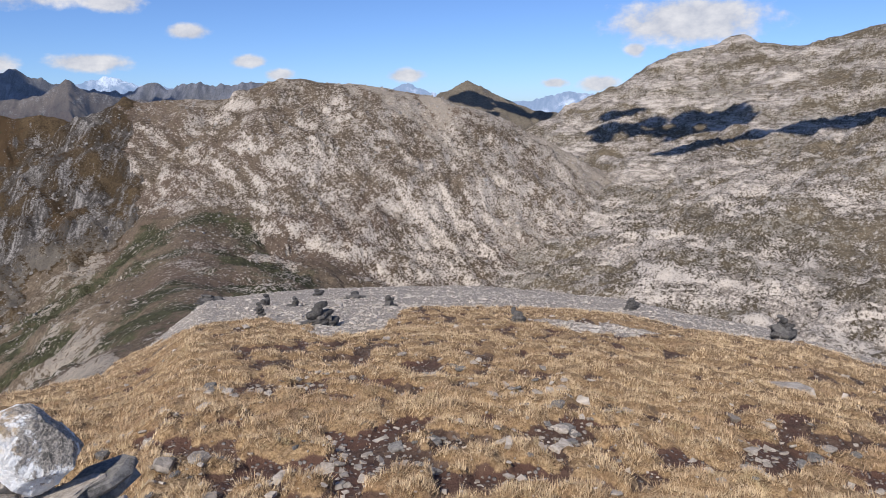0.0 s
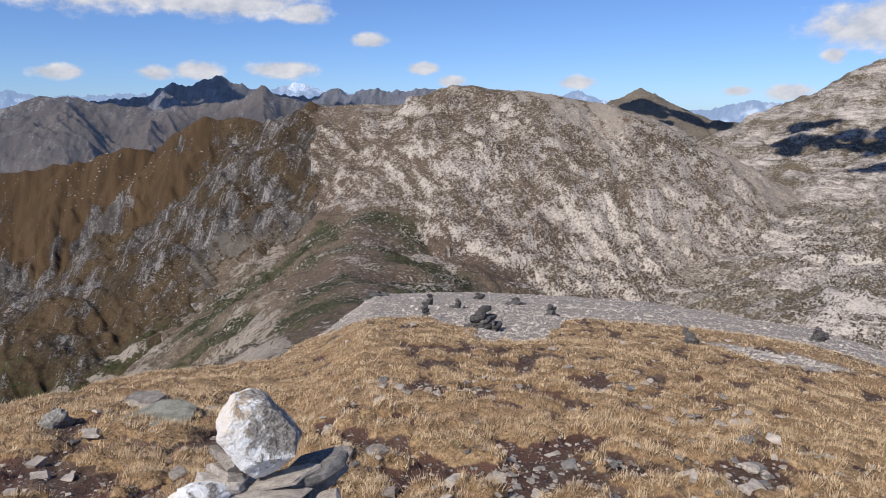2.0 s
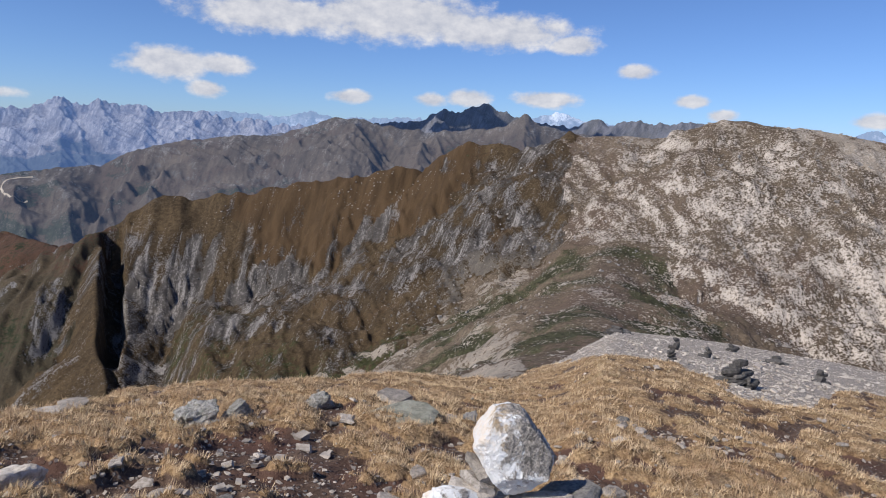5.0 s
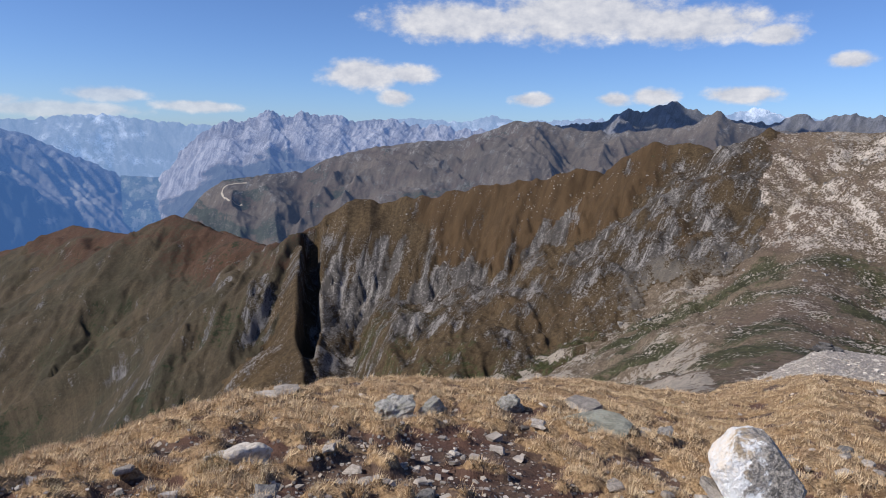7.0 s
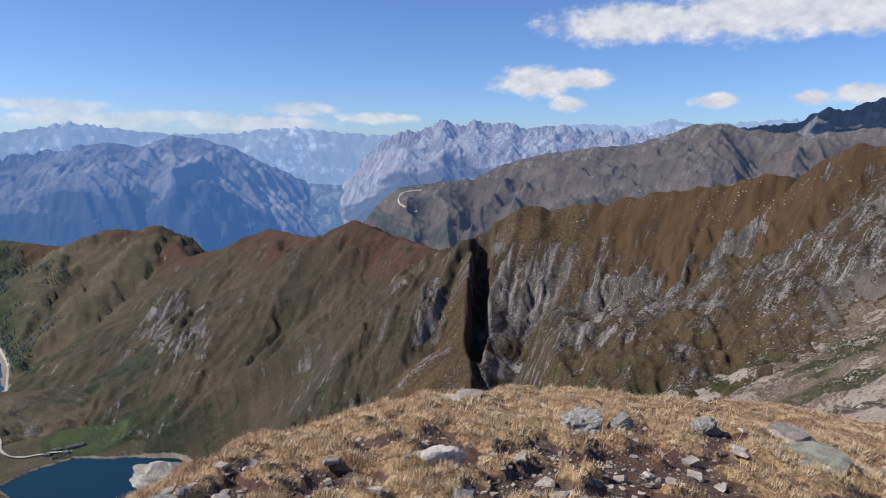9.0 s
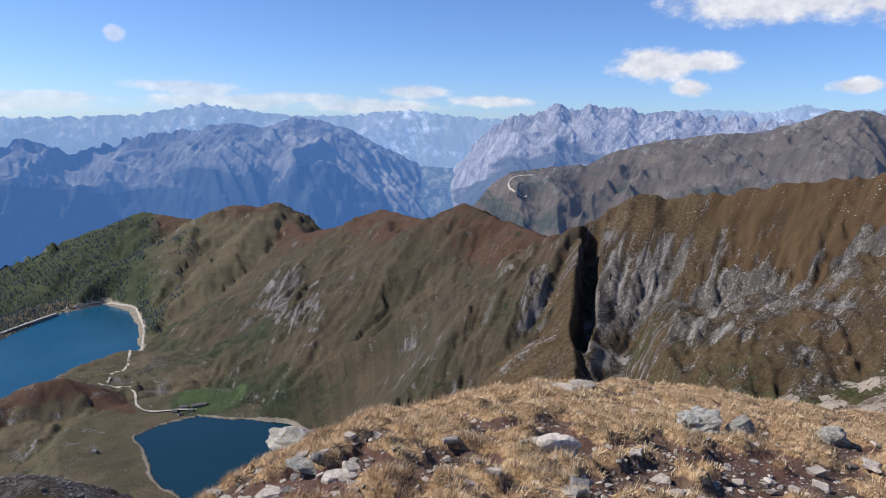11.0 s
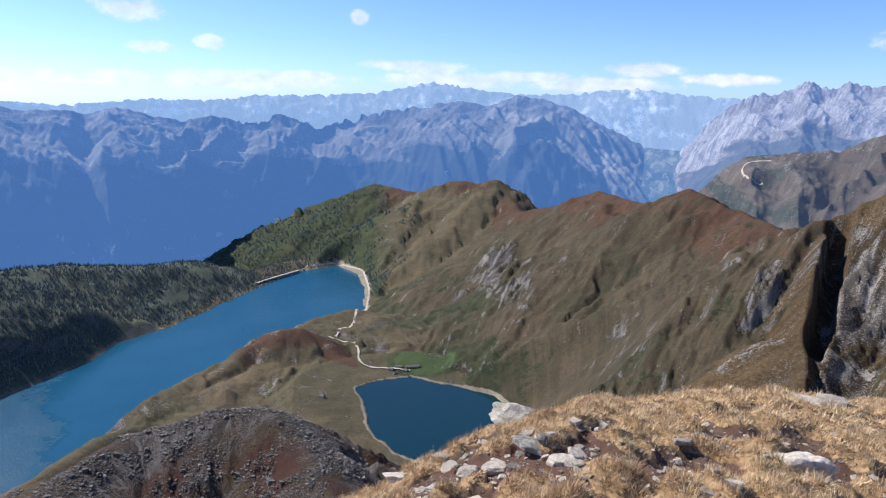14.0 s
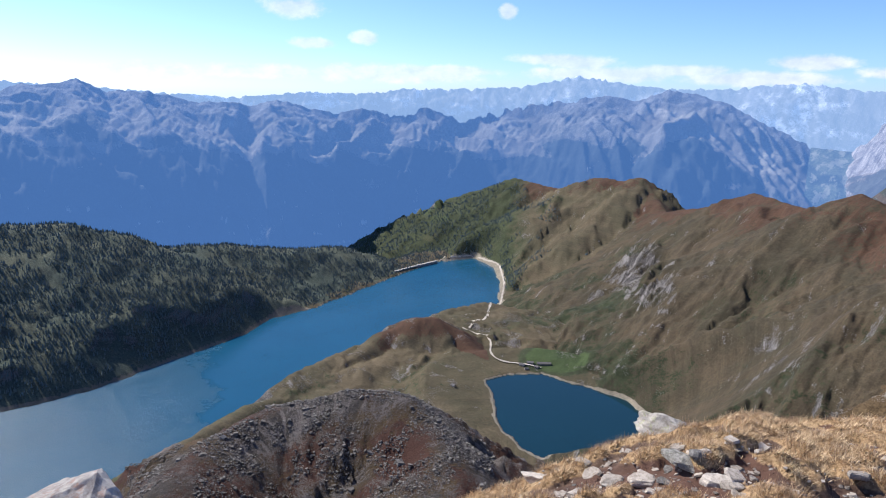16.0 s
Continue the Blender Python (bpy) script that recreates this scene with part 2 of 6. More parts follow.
M_PYRAMID = terrain_material("pyramid_ground", rock=(0.33, 0.3, 0.275), rock2=(0.15, 0.135, 0.125), heath=(0.2, 0.155, 0.115), scree=(0.3, 0.27, 0.24), grass=(0.16, 0.135, 0.105), grass2=(0.21, 0.175, 0.135), green=(0.13, 0.125, 0.085))
# valley and far ranges glow blue in place of the haze before them
M_BLUE = terrain_material("valley_side_hazed", rock=(0.17, 0.172, 0.172), rock2=(0.07, 0.074, 0.082), heath=(0.125, 0.115, 0.10), scree=(0.31, 0.29, 0.245), grass=(0.085, 0.085, 0.077), grass2=(0.135, 0.127, 0.11), green=(0.03, 0.04, 0.042), grain=0.35, ribs=0.3, runnel=0.2, tufts=0.3, haze_glow=(0.15, 0.38, 0.98, 0.315), bump=3, edge=0.25)
M_FAR = terrain_material("far_range_hazed", tufts=0.3, rock=(0.14, 0.14, 0.15), rock2=(0.06, 0.065, 0.08), heath=(0.11, 0.11, 0.115), scree=(0.62, 0.62, 0.63), grass=(0.10, 0.10, 0.105), grass2=(0.115, 0.11, 0.11), green=(0.07, 0.08, 0.085), grain=0.35, haze_glow=(0.36, 0.58, 1.0, 0.54), bump=4, edge=0.2)
M_HEAD = terrain_material("valley_head_hazed", rock=(0.29, 0.28, 0.275), rock2=(0.11, 0.11, 0.115), heath=(0.15, 0.135, 0.125), scree=(0.30, 0.285, 0.27), grass=(0.12, 0.112, 0.10), grass2=(0.15, 0.135, 0.115), green=(0.06, 0.07, 0.065), grain=0.4, runnel=0.2, tufts=0.4, haze_glow=(0.22, 0.42, 1.0, 0.28), bump=3, edge=0.2)
M_FLOOR = terrain_material("valley_floor_hazed", rock=(0.4, 0.38, 0.36), rock2=(0.2, 0.2, 0.2), heath=(0.07, 0.075, 0.055), scree=(0.22, 0.22, 0.17), grass=(0.04, 0.055, 0.04), grass2=(0.09, 0.10, 0.065), green=(0.03, 0.04, 0.035), grain=0.5, ribs=0.2, haze_glow=(0.19, 0.42, 0.98, 0.36), bump=2)


# ---- numpy noise ----
def grad_noise(x, y, seed=0):
    """Smooth gradient noise in [-1, 1] on arrays."""
    xi, yi = np.floor(x).astype(np.int64), np.floor(y).astype(np.int64)
    xf, yf = x - xi, y - yi
    u, v = xf * xf * xf * (xf * (xf * 6 - 15) + 10), yf * yf * yf * (yf * (yf * 6 - 15) + 10)

    def corner(i, j):
        h = ((xi + i) * 374761393 + (yi + j) * 668265263 + seed * 974634777) & 0xFFFFFFFF
        h = ((h ^ (h >> 13)) * 1274126177) & 0xFFFFFFFF
        a = ((h ^ (h >> 16)) & 0xFFFF) * (2 * math.pi / 65536)
        return np.cos(a) * (xf - i) + np.sin(a) * (yf - j)

    a, b, c, d = corner(0, 0), corner(1, 0), corner(0, 1), corner(1, 1)
    return ((a + u * (b - a)) * (1 - v) + (c + u * (d - c)) * v) * 1.4


def fbm(x, y, octaves=5, seed=0, gain=0.5):
    total, amp = 0.0, 1.0
    for o in range(octaves):
        total = total + amp * grad_noise(x, y, seed + o)
        x, y, amp = x * 2.03 + 17.1, y * 2.03 - 9.7, amp * gain
    return total


def ridged(x, y, octaves=4, seed=0, gain=0.5, most=9.0):
    total, amp = 0.0, 1.0
    for o in range(octaves):
        total = total + amp * (1 - 2 * np.minimum(np.abs(grad_noise(x, y, seed + o)), most))
        x, y, amp = x * 2.07 + 5.3, y * 2.07 + 3.1, amp * gain
    return total


def smooth(v, lo, hi):
    t = np.clip((v - lo) / (hi - lo), 0, 1)
    return t * t * (3 - 2 * t)


# ---- the lie of the land ----
def place(az, el, r):
    a = radians(az)
    return (r * math.sin(a), r * math.cos(a), EYE_Z + r * math.tan(radians(el)))


def at_level(points, z):
    """Bearings and dips to plan points on a water level."""
    out = []
    for az, el in points:
        r = (z - EYE_Z) / math.tan(radians(el))
        out.append((r * math.sin(radians(az)), r * math.cos(radians(az))))
    return out


TOM_Z, RITOM_Z = -645.0, -817.0
TOM = at_level([(-41.0, -23.6), (-40.3, -24.7), (-40.0, -26.1), (-39.1, -27.6), (-37.5, -28.7), (-35.7, -29.2), (-33.3, -28.6), (-28.4, -27.6),
                (-26.6, -25.2), (-28.8, -24.1), (-31.2, -23.6), (-33.7, -23.3), (-36.2, -22.8), (-39.1, -23.1)], TOM_Z)
RITOM = at_level([(-100, -22.5), (-80.2, -22.9), (-74.5, -22.6), (-68.1, -21.2), (-62.3, -19.7), (-59.9, -18.5), (-56.1, -17.8), (-52.2, -16.4), (-49.3, -15.3),
                  (-45.9, -14.0), (-42.5, -13.6), (-40.8, -14.3), (-40.3, -15.5), (-40.4, -17.1), (-41.8, -18.8), (-43.8, -19.7), (-48, -20.7),
                  (-54, -23.1), (-62, -25.6), (-72, -30), (-88, -34), (-104, -31)], RITOM_Z)

# ridge: crest as (bearing, height angle, distance); slope towards and away from the summit; length of the steep part; slope below it; crest roundness; relief
RIDGES = {
    "grey_hill": dict(crest=[(32.7, 1.0, 1300), (36.2, 0.9, 1290), (39.8, 1.1, 1270), (42.6, 1.8, 1250), (45.7, 2.5, 1230), (49.4, 2.1, 1220), (52.7, 1.6, 1220), (56.3, 0.9, 1230),
                             (59.9, -0.2, 1260), (63.5, -2.1, 1320), (67.1, -4.2, 1380)], k=0.62, kf=0.7, d1=420, k2=0.3, w=14, rough=15, gully=9, gs=90, gd=500, wp=0.5, skew=0.6, dm=650),
    "grey_spur": dict(crest=[(45.7, 2.5, 1230), (46.5, -3.0, 1080), (46, -8.0, 930), (46, -12.5, 800)], k=0.66, kf=0.66, d1=200, k2=0.5, w=60, rough=18, gully=12, gs=70, gd=300, wp=0.4, skew=0.5, dm=400),
    "grey_spur_b": dict(crest=[(63.5, -2.1, 1320), (62, -6.5, 1150), (61, -10.5, 980), (62, -14.5, 820)], k=0.62, kf=0.62, d1=200, k2=0.4, w=25, rough=10, gully=6, gs=60, dm=450),
    "saddle_spur": dict(crest=[(38, -5.0, 1080), (36.6, -8.6, 880), (35.6, -11.0, 720), (35.2, -13.6, 540), (36, -16.8, 280), (39, -18.5, 130)], k=0.3, kf=0.62, lr=True, d1=150, k2=0.5, w=25, rough=16, gully=4, gs=120, gd=120, dm=320),
    "saddle_fill": dict(crest=[(34.5, -2.5, 1220), (33.0, -7.2, 1080), (32.2, -10.8, 930), (31.6, -14.2, 760), (32.5, -17.5, 520)], k=0.5, kf=0.5, d1=300, k2=0.5, w=50, rough=12, gully=6, gs=80, gd=300, wp=0.4, dm=320),
    "crag_rib": dict(crest=[(32.7, 1.0, 1300), (30.5, -3.5, 1210), (26.5, -7.5, 1110), (22.5, -11.0, 1040), (19.5, -14.5, 960)], k=0.7, kf=0.75, d1=200, k2=0.6, w=3, rough=17, gully=5, gs=60, dm=300),
    "brown_ridge": dict(crest=[(32.7, 1.0, 1300), (30.5, -0.6, 1320), (28.3, -0.3, 1330), (24.6, 0.25, 1340), (22.4, -2.2, 1340), (15.7, -2.7, 1360), (14.7, -3.4, 1360), (9.7, -4.3, 1380),
                               (7.5, -4.6, 1390), (4.1, -5.1, 1410), (0.4, -5.2, 1420), (-1.4, -6.2, 1430), (-2.8, -7.3, 1440)], k=0.84, kf=0.8, d1=500, k2=0.42, w=5, rough=12, gully=15, gs=42, gd=260, g0=170, wp=0.55, oct=5, skew=-0.25, dm=800, jag=9),
    "gully_rib": dict(crest=[(-2.8, -7.3, 1440), (-4.0, -8.7, 1340), (-4.6, -11.6, 1225), (-4.7, -16.0, 1095), (-4.0, -19.0, 1010)], k=0.78, kf=1.6, d1=240, k2=0.6, w=2, rough=12, gully=12, gs=34, gd=200, dm=300),
    "green_ridge": dict(crest=[(-2.8, -7.3, 1440), (-4.2, -8.3, 1490), (-6.4, -9.2, 1600), (-10.1, -7.9, 1850), (-13.9, -6.4, 2000), (-16.9, -7.9, 2150), (-20.9, -6.9, 2500), (-23.9, -8.3, 2800),
                               (-27.2, -8.8, 3150)], k=0.62, kf=0.75, d1=900, k2=0.3, w=5, rough=6, gully=25, gs=140, gd=1300, oct=5, wp=0.4, skew=-0.6, dm=1200, jag=5),
    "green_spur": dict(crest=[(-23.9, -8.3, 2800), (-26.0, -10.6, 2550), (-28.5, -13.8, 2250), (-31, -17.5, 1980), (-33.5, -21.0, 1720)], k=0.55, kf=0.62, d1=400, k2=0.4, w=14, rough=8, gully=24, gs=110, gd=900, wp=0.35, dm=600),
    "green_spur_b": dict(crest=[(-13.9, -6.4, 2000), (-13.0, -10.5, 1830), (-13.8, -15.0, 1640), (-16, -19.5, 1480)], k=0.64, kf=0.64, d1=300, k2=0.5, w=8, rough=6, gully=20, gs=100, gd=1000, wp=0.3, dm=500),
    "green_spur_c": dict(crest=[(-6.4, -9.2, 1600), (-7.0, -13.0, 1430), (-9.0, -18.0, 1240), (-12, -22.5, 1120)], k=0.7, kf=0.7, d1=300, k2=0.5, w=6, rough=7, gully=17, gs=80, gd=900, wp=0.3, dm=450),
    "wooded_ridge": dict(crest=[(-27.2, -8.8, 3150), (-28.2, -7.6, 3350), (-29.2, -6.2, 3500), (-30.8, -6.6, 3570), (-32.5, -6.4, 3650), (-34.8, -7.6, 3750), (-37, -7.3, 3900), (-39.4, -6.8, 4050),
                                (-44.4, -8.5, 4150), (-47.5, -10.8, 4080), (-50.1, -13.4, 3950)], k=0.5, kf=0.9, d1=900, k2=0.4, w=8, rough=10, gully=22, gs=140, gd=700, dm=1200),
    "lake_knoll": dict(crest=[(-41.2, -22.2, 1600), (-43.8, -19.6, 1720), (-46.0, -18.6, 1740), (-47.4, -18.7, 1740), (-49.8, -19.8, 1720), (-53.2, -22.0, 1620), (-54.7, -23.1, 1580), (-57.2, -24.5, 1500), (-62, -25.3, 1400),
                              (-67.3, -27.4, 1250), (-71, -28.8, 1150)], k=0.68, kf=0.6, d1=90, k2=0.08, w=14, rough=8, gully=8, gs=60, gd=120, dm=420, crag=2.2),
    "rocky_knoll": dict(crest=[(-43.2, -31.0, 320), (-44.5, -28.8, 345), (-47.1, -26.5, 375), (-49.2, -25.2, 392), (-53.2, -24.8, 400), (-59.2, -25.5, 400), (-64, -27.2, 380), (-67.4, -29.6, 350),
                               (-70, -32.5, 320)], k=0.50, kf=0.8, d1=500, k2=0.6, w=10, rough=10, gully=6, gs=25, gd=60, dm=130, crag=3.5),
    "forest_hill": dict(crest=[(-105, -9, 2700), (-92, -9.4, 2700), (-78.8, -10.1, 2700), (-75.3, -10.2, 2700), (-72.3, -11.0, 2700), (-68.8, -12.5, 2750), (-63.3, -12.4, 2900), (-58.8, -12.9, 3000),
                               (-54.1, -12.9, 3150), (-51.8, -14.0, 3200), (-49.8, -15, 3200)], k=0.45, kf=0.7, d1=1500, k2=0.4, w=60, rough=10, gully=8, gs=160),
    "pale_mountain": dict(crest=[(64, -1.5, 2650), (68.8, -0.5, 2500), (71.6, -0.2, 2400), (73.5, 0.5, 2350), (74.5, 1.1, 2320), (75.5, 1.8, 2300), (76.8, 3.3, 2260), (77.3, 4.3, 2250), (78.4, 4.5, 2250),
                                 (79.8, 5.0, 2250), (81.3, 4.3, 2200), (82.8, 4.05, 2170), (84.3, 4.05, 2120), (86.7, 4.6, 2080), (88.9, 5.1, 2050), (97, 6.5, 2000)], k=0.5, kf=0.6, d1=500, k2=0.3, w=10, rough=16, gully=14, gs=120, dm=900),
    "slab_shelf": dict(crest=[(64, -5.2, 1650), (71.5, -4.0, 1700), (75, -5.0, 1600), (79.9, -4.0, 1650), (83.7, -2.4, 1650), (86.5, -1.4, 1600), (89.4, -0.4, 1550), (98, 1.5, 1450)], k=0.24, kf=0.3, d1=900, k2=0.24, w=30, rough=15, gully=10, gs=60, gd=120, dm=1000),
    "pyramid_peak": dict(crest=[(52, -2.0, 2750), (57.4, 0.8, 2700), (59.1, 2.2, 2700), (61.1, 1.2, 2700), (64.3, -0.2, 2650), (67, -0.5, 2600)], k=0.6, kf=0.7, d1=600, k2=0.4, w=4, rough=8, gully=14),
}
NAMES = list(RIDGES)

# rim of the summit: bearing, distance, dip of the line of sight to it, height of the ground near the feet
RIM = [(-180, 6, 26, 0.2), (-110, 4, 28, 0.2), (-78, 3.0, 30.5, 0.15), (-60, 2.9, 34, 0.15), (-48, 3.1, 33.5, 0.15), (-41.8, 3.3, 31.2, 0.15), (-33, 3.6, 28.2, 0.2), (-27.5, 3.9, 26.0, 0.25), (-22, 4.4, 24.0, 0.3), (-16, 5.0, 23.2, 0.3),
       (-7.3, 6.2, 20.9, 0.3), (0, 7.2, 20.1, 0.3), (14, 8.2, 19.9, 0.35), (25, 10.0, 19.6, 0.4), (30.5, 13, 19.0, 0.45), (34, 20, 17.3, 0.5), (38, 30, 14.4, 0.55), (48, 34, 14.4, 0.55), (60, 34, 14.6, 0.55),
       (72, 30, 15.3, 0.5), (78.6, 26, 16.2, 0.45), (85, 22, 16.8, 0.4), (92, 18, 17.8, 0.35), (130, 10, 22, 0.3), (180, 6, 26, 0.2)]
RIM_A = np.array([r[0] for r in RIM], float)


def summit(x, y):
    """The rounded summit on which the camera stands; it rolls over its rim into steep flanks."""
    r = np.hypot(x, y) + 1e-6
    az = np.degrees(np.arctan2(x, y))
    R, dip, z0 = (np.interp(az, RIM_A, np.array([q[i] for q in RIM], float)) for i in (1, 2, 3))
    tan = np.tan(np.radians(dip))
    zr = EYE_Z - R * tan
    p = np.clip(0.93 * tan * R / (z0 - zr), 1.0, 4.0)
    inside = z0 + (zr - z0) * (np.minimum(r, R) / R) ** p
    e = np.maximum(r - R, 0)
    soft = 0.25 * R
    fall = tan * e + (0.85 - tan) * (e - soft * (1 - np.exp(-e / soft)))
    return inside - fall


def ridge_height(spec, x, y):
    """Height below a crest line, with the place along it and the distance from it."""
    P = [place(*c) for c in spec["crest"]]
    best = np.full(x.shape, -5000.0)
    S, D = np.zeros(x.shape), np.zeros(x.shape)
    run = 0.0
    for (ax, ay, az), (bx, by, bz) in zip(P[:-1], P[1:]):
        dx, dy = bx - ax, by - ay
        ll = math.hypot(dx, dy) + 1e-9
        t = np.clip(((x - ax) * dx + (y - ay) * dy) / ll ** 2, 0, 1)
        qx, qy = x - ax - t * dx, y - ay - t * dy
        d = np.hypot(qx, qy)
        cross = dx * qy - dy * qx
        own = dx * (-ay) - dy * (-ax)
        k = np.where(cross * (1 if "lr" in spec else own) >= 0, spec["k"], spec["kf"])
        de = np.sqrt(d * d + spec["w"] ** 2) - spec["w"]
        h = az + t * (bz - az) - k * np.minimum(de, spec["d1"]) - spec["k2"] * np.maximum(de - spec["d1"], 0) - 1.6 * np.maximum(de - spec.get("dm", 3000), 0)
        better = h > best
        best = np.where(better, h, best)
        S, D = np.where(better, run + t * ll, S), np.where(better, d, D)
        run += ll
    return best, S, D


def polygon_distance(poly, x, y):
    """Signed distance to a closed outline in plan, negative inside."""
    d, inside = np.full(x.shape, 1e9), np.zeros(x.shape, bool)
    for (ax, ay), (bx, by) in zip(poly, poly[1:] + poly[:1]):
        dx, dy = bx - ax, by - ay
        t = np.clip(((x - ax) * dx + (y - ay) * dy) / (dx * dx + dy * dy), 0, 1)
        d = np.minimum(d, np.hypot(x - ax - t * dx, y - ay - t * dy))
        inside ^= ((ay > y) != (by > y)) & (x < dx * (y - ay) / (dy if abs(dy) > 1e-9 else 1e-9) + ax)
    return np.where(inside, -d, d)


def crags(azd, r):
    """Where the two crags of the green mountain stand."""
    upper = smooth(np.abs(azd + 28.6 + 0.004 * (r - 2150)), 2.6, 0.9) * smooth(np.abs(r - 2090), 430, 200)
    lower = smooth(np.abs(azd + 7.6 - 0.006 * (r - 1240)), 2.0, 0.6) * smooth(np.abs(r - 1235), 120, 50)
    return np.maximum(upper, 0.7 * lower)


# ridges across the line of sight: their gullies run straight down towards the summit
POLAR = {"grey_hill": 1200, "brown_ridge": 1360, "green_ridge": 2000}


def terrain(x, y):
    """Height, owner (index into NAMES, -1 for the summit), place along and distance from the crest, and distances to both lakes."""
    r = np.hypot(x, y)
    h = summit(x, y) - smooth(r, 40, 250) * (12 + 10 * ridged(x / 60, y / 60, 4, 5))
    top, owner = h.copy(), np.full(x.shape, -1)
    S, D = np.zeros(x.shape), r.copy()
    for i, (name, spec) in enumerate(RIDGES.items()):
        reach = max(c[2] for c in spec["crest"]) + 400
        sel = (r < reach) & (r > min(c[2] for c in spec["crest"]) - 1500)
        if name == "saddle_spur":
            sel &= r > 60
        if not sel.any():
            continue
        near = np.flatnonzero(sel)
        hh, s, d = ridge_height(spec, x[near], y[near])
        keep = hh > h[near] - 130
        near, hh, s, d = near[keep], hh[keep], s[keep], d[keep]
        xs, ys = x[near], y[near]
        grow = smooth(d, 0, 90 + spec.get("g0", 0)) * 0.9 + 0.1
        if "wp" in spec:
            warp = fbm(xs / (1.5 * spec["gs"]), ys / (1.5 * spec["gs"]), 3, 3) * spec["wp"]
        else:
            warp = fbm(xs / 160, ys / 160, 3, 3) * 0.6
        if name in POLAR:
            s = np.arctan2(xs, ys) * POLAR[name]
        s = s - spec.get("skew", 0.0) * d
        g = spec["gully"] * grow * (ridged(s / spec.get("gs", 90.0) + warp, d / spec.get("gd", 420.0) + warp, spec.get("oct", 4), 11 + i, 0.5, 0.42 if "wp" in spec else 9.0) - 0.55)
        if "jag" in spec:
            hh = hh + spec["jag"] * smooth(d, 260, 30) * (ridged(s / 110.0, d / 260.0, 3, 120 + i, 0.6) - 0.9)
        hh = hh + g + spec["rough"] * (0.25 + 0.75 * grow) * fbm(xs / 110.0, ys / 110.0, 6, 40 + i, 0.55)
        hh = hh + spec.get("crag", 2.2) * grow * (ridged(xs / 26.0, ys / 26.0, 3, 60 + i, 0.6) - 0.6)
        cur = h[near]
        soft = 8.0 if reach < 3000 else 4.0
        gap = np.abs(hh - cur)
        win = hh > top[near]
        h[near] = np.maximum(hh, cur) + np.where(gap < soft, (soft - gap) ** 2 / (4 * soft), 0)
        w = near[win]
        owner[w], S[w], D[w], top[w] = i, s[win], d[win], hh[win]
    bear = np.degrees(np.arctan2(x, y)) + 1.5 * fbm(x / 90, y / 90, 4, 77)
    owner = np.where((owner == NAMES.index("grey_hill")) & (bear < 32.5), NAMES.index("crag_rib"), owner)
    dt, dr = polygon_distance(TOM, x, y) + 6 * fbm(x / 60, y / 60, 3, 71), polygon_distance(RITOM, x, y) + 9 * fbm(x / 90, y / 90, 3, 72)
    # crags: ribs with clefts between
    deg = np.degrees(np.arctan2(x, y))
    h = h + 15 * crags(deg, r) * (ridged(np.radians(deg) * r / 34 + 0.4 * fbm(x / 70, y / 70, 3, 79), r / 130, 4, 78, 0.55, 0.42) - 0.7)
    # a deep gash between the green and the brown mountain
    mid = -3.35 + 0.0012 * (r - 1250) + 0.35 * fbm(r / 70, 0 * r, 3, 81)
    h = h - 62 * smooth(np.abs(deg - mid), 0.9, 0.45) * smooth(r, 1040, 1130) * smooth(r, 1452, 1415)
    # ground round the lakes, and their beds
    pasture = NAMES.index("lake_knoll")
    for dist, level, lift, cap in ((dr, RITOM_Z, 0.12, 0.7), (dt, TOM_Z, 0.06, 0.6)):
        shore = level + 1.5 + lift * np.maximum(dist, 0) + 4 * fbm(x / 80, y / 80, 4, 73) * smooth(dist, 0, 60) - 0.7 * np.maximum(dist - 150, 0)
        low = (dist > 0) & (shore > h)
        owner = np.where(low & (dist < 400), pasture, owner)
        h = np.where(dist > 0, np.minimum(np.maximum(h, shore), level + 1.0 + cap * np.maximum(dist, 0) + 0.0012 * np.maximum(dist, 0) ** 2), np.minimum(h, level - 1 + np.maximum(dist * 0.4, -25)))
    h = np.maximum(h, -1150 + 20 * fbm(x / 300, y / 300, 3, 9))
    return h, owner, S, D, dt, dr


def link_mesh(name, co, faces, mat, cover=None, parent=None, smooth_on=True, nverts=4, flow=None):
    me = bpy.data.meshes.new(name)
    faces = np.asarray(faces, np.int32)
    me.vertices.add(len(co)), me.loops.add(faces.size), me.polygons.add(len(faces))
    me.vertices.foreach_set("co", np.asarray(co, np.float32).ravel())
    me.loops.foreach_set("vertex_index", faces.ravel())
    me.polygons.foreach_set("loop_start", np.arange(0, faces.size, nverts, dtype=np.int32))
    me.polygons.foreach_set("use_smooth", np.full(len(faces), smooth_on))
    me.materials.append(mat)
    me.update(calc_edges=True)
    if cover is not None:
        a = me.attributes.new("cover", "FLOAT_COLOR", "POINT")
        a.data.foreach_set("color", np.asarray(cover, np.float32).ravel())
    if flow is not None:
        a = me.attributes.new("flow", "FLOAT_VECTOR", "POINT")
        a.data.foreach_set("vector", np.asarray(flow, np.float32).ravel())
    ob = new(name, me)
    if parent is not None:
        ob.parent = parent
    return ob


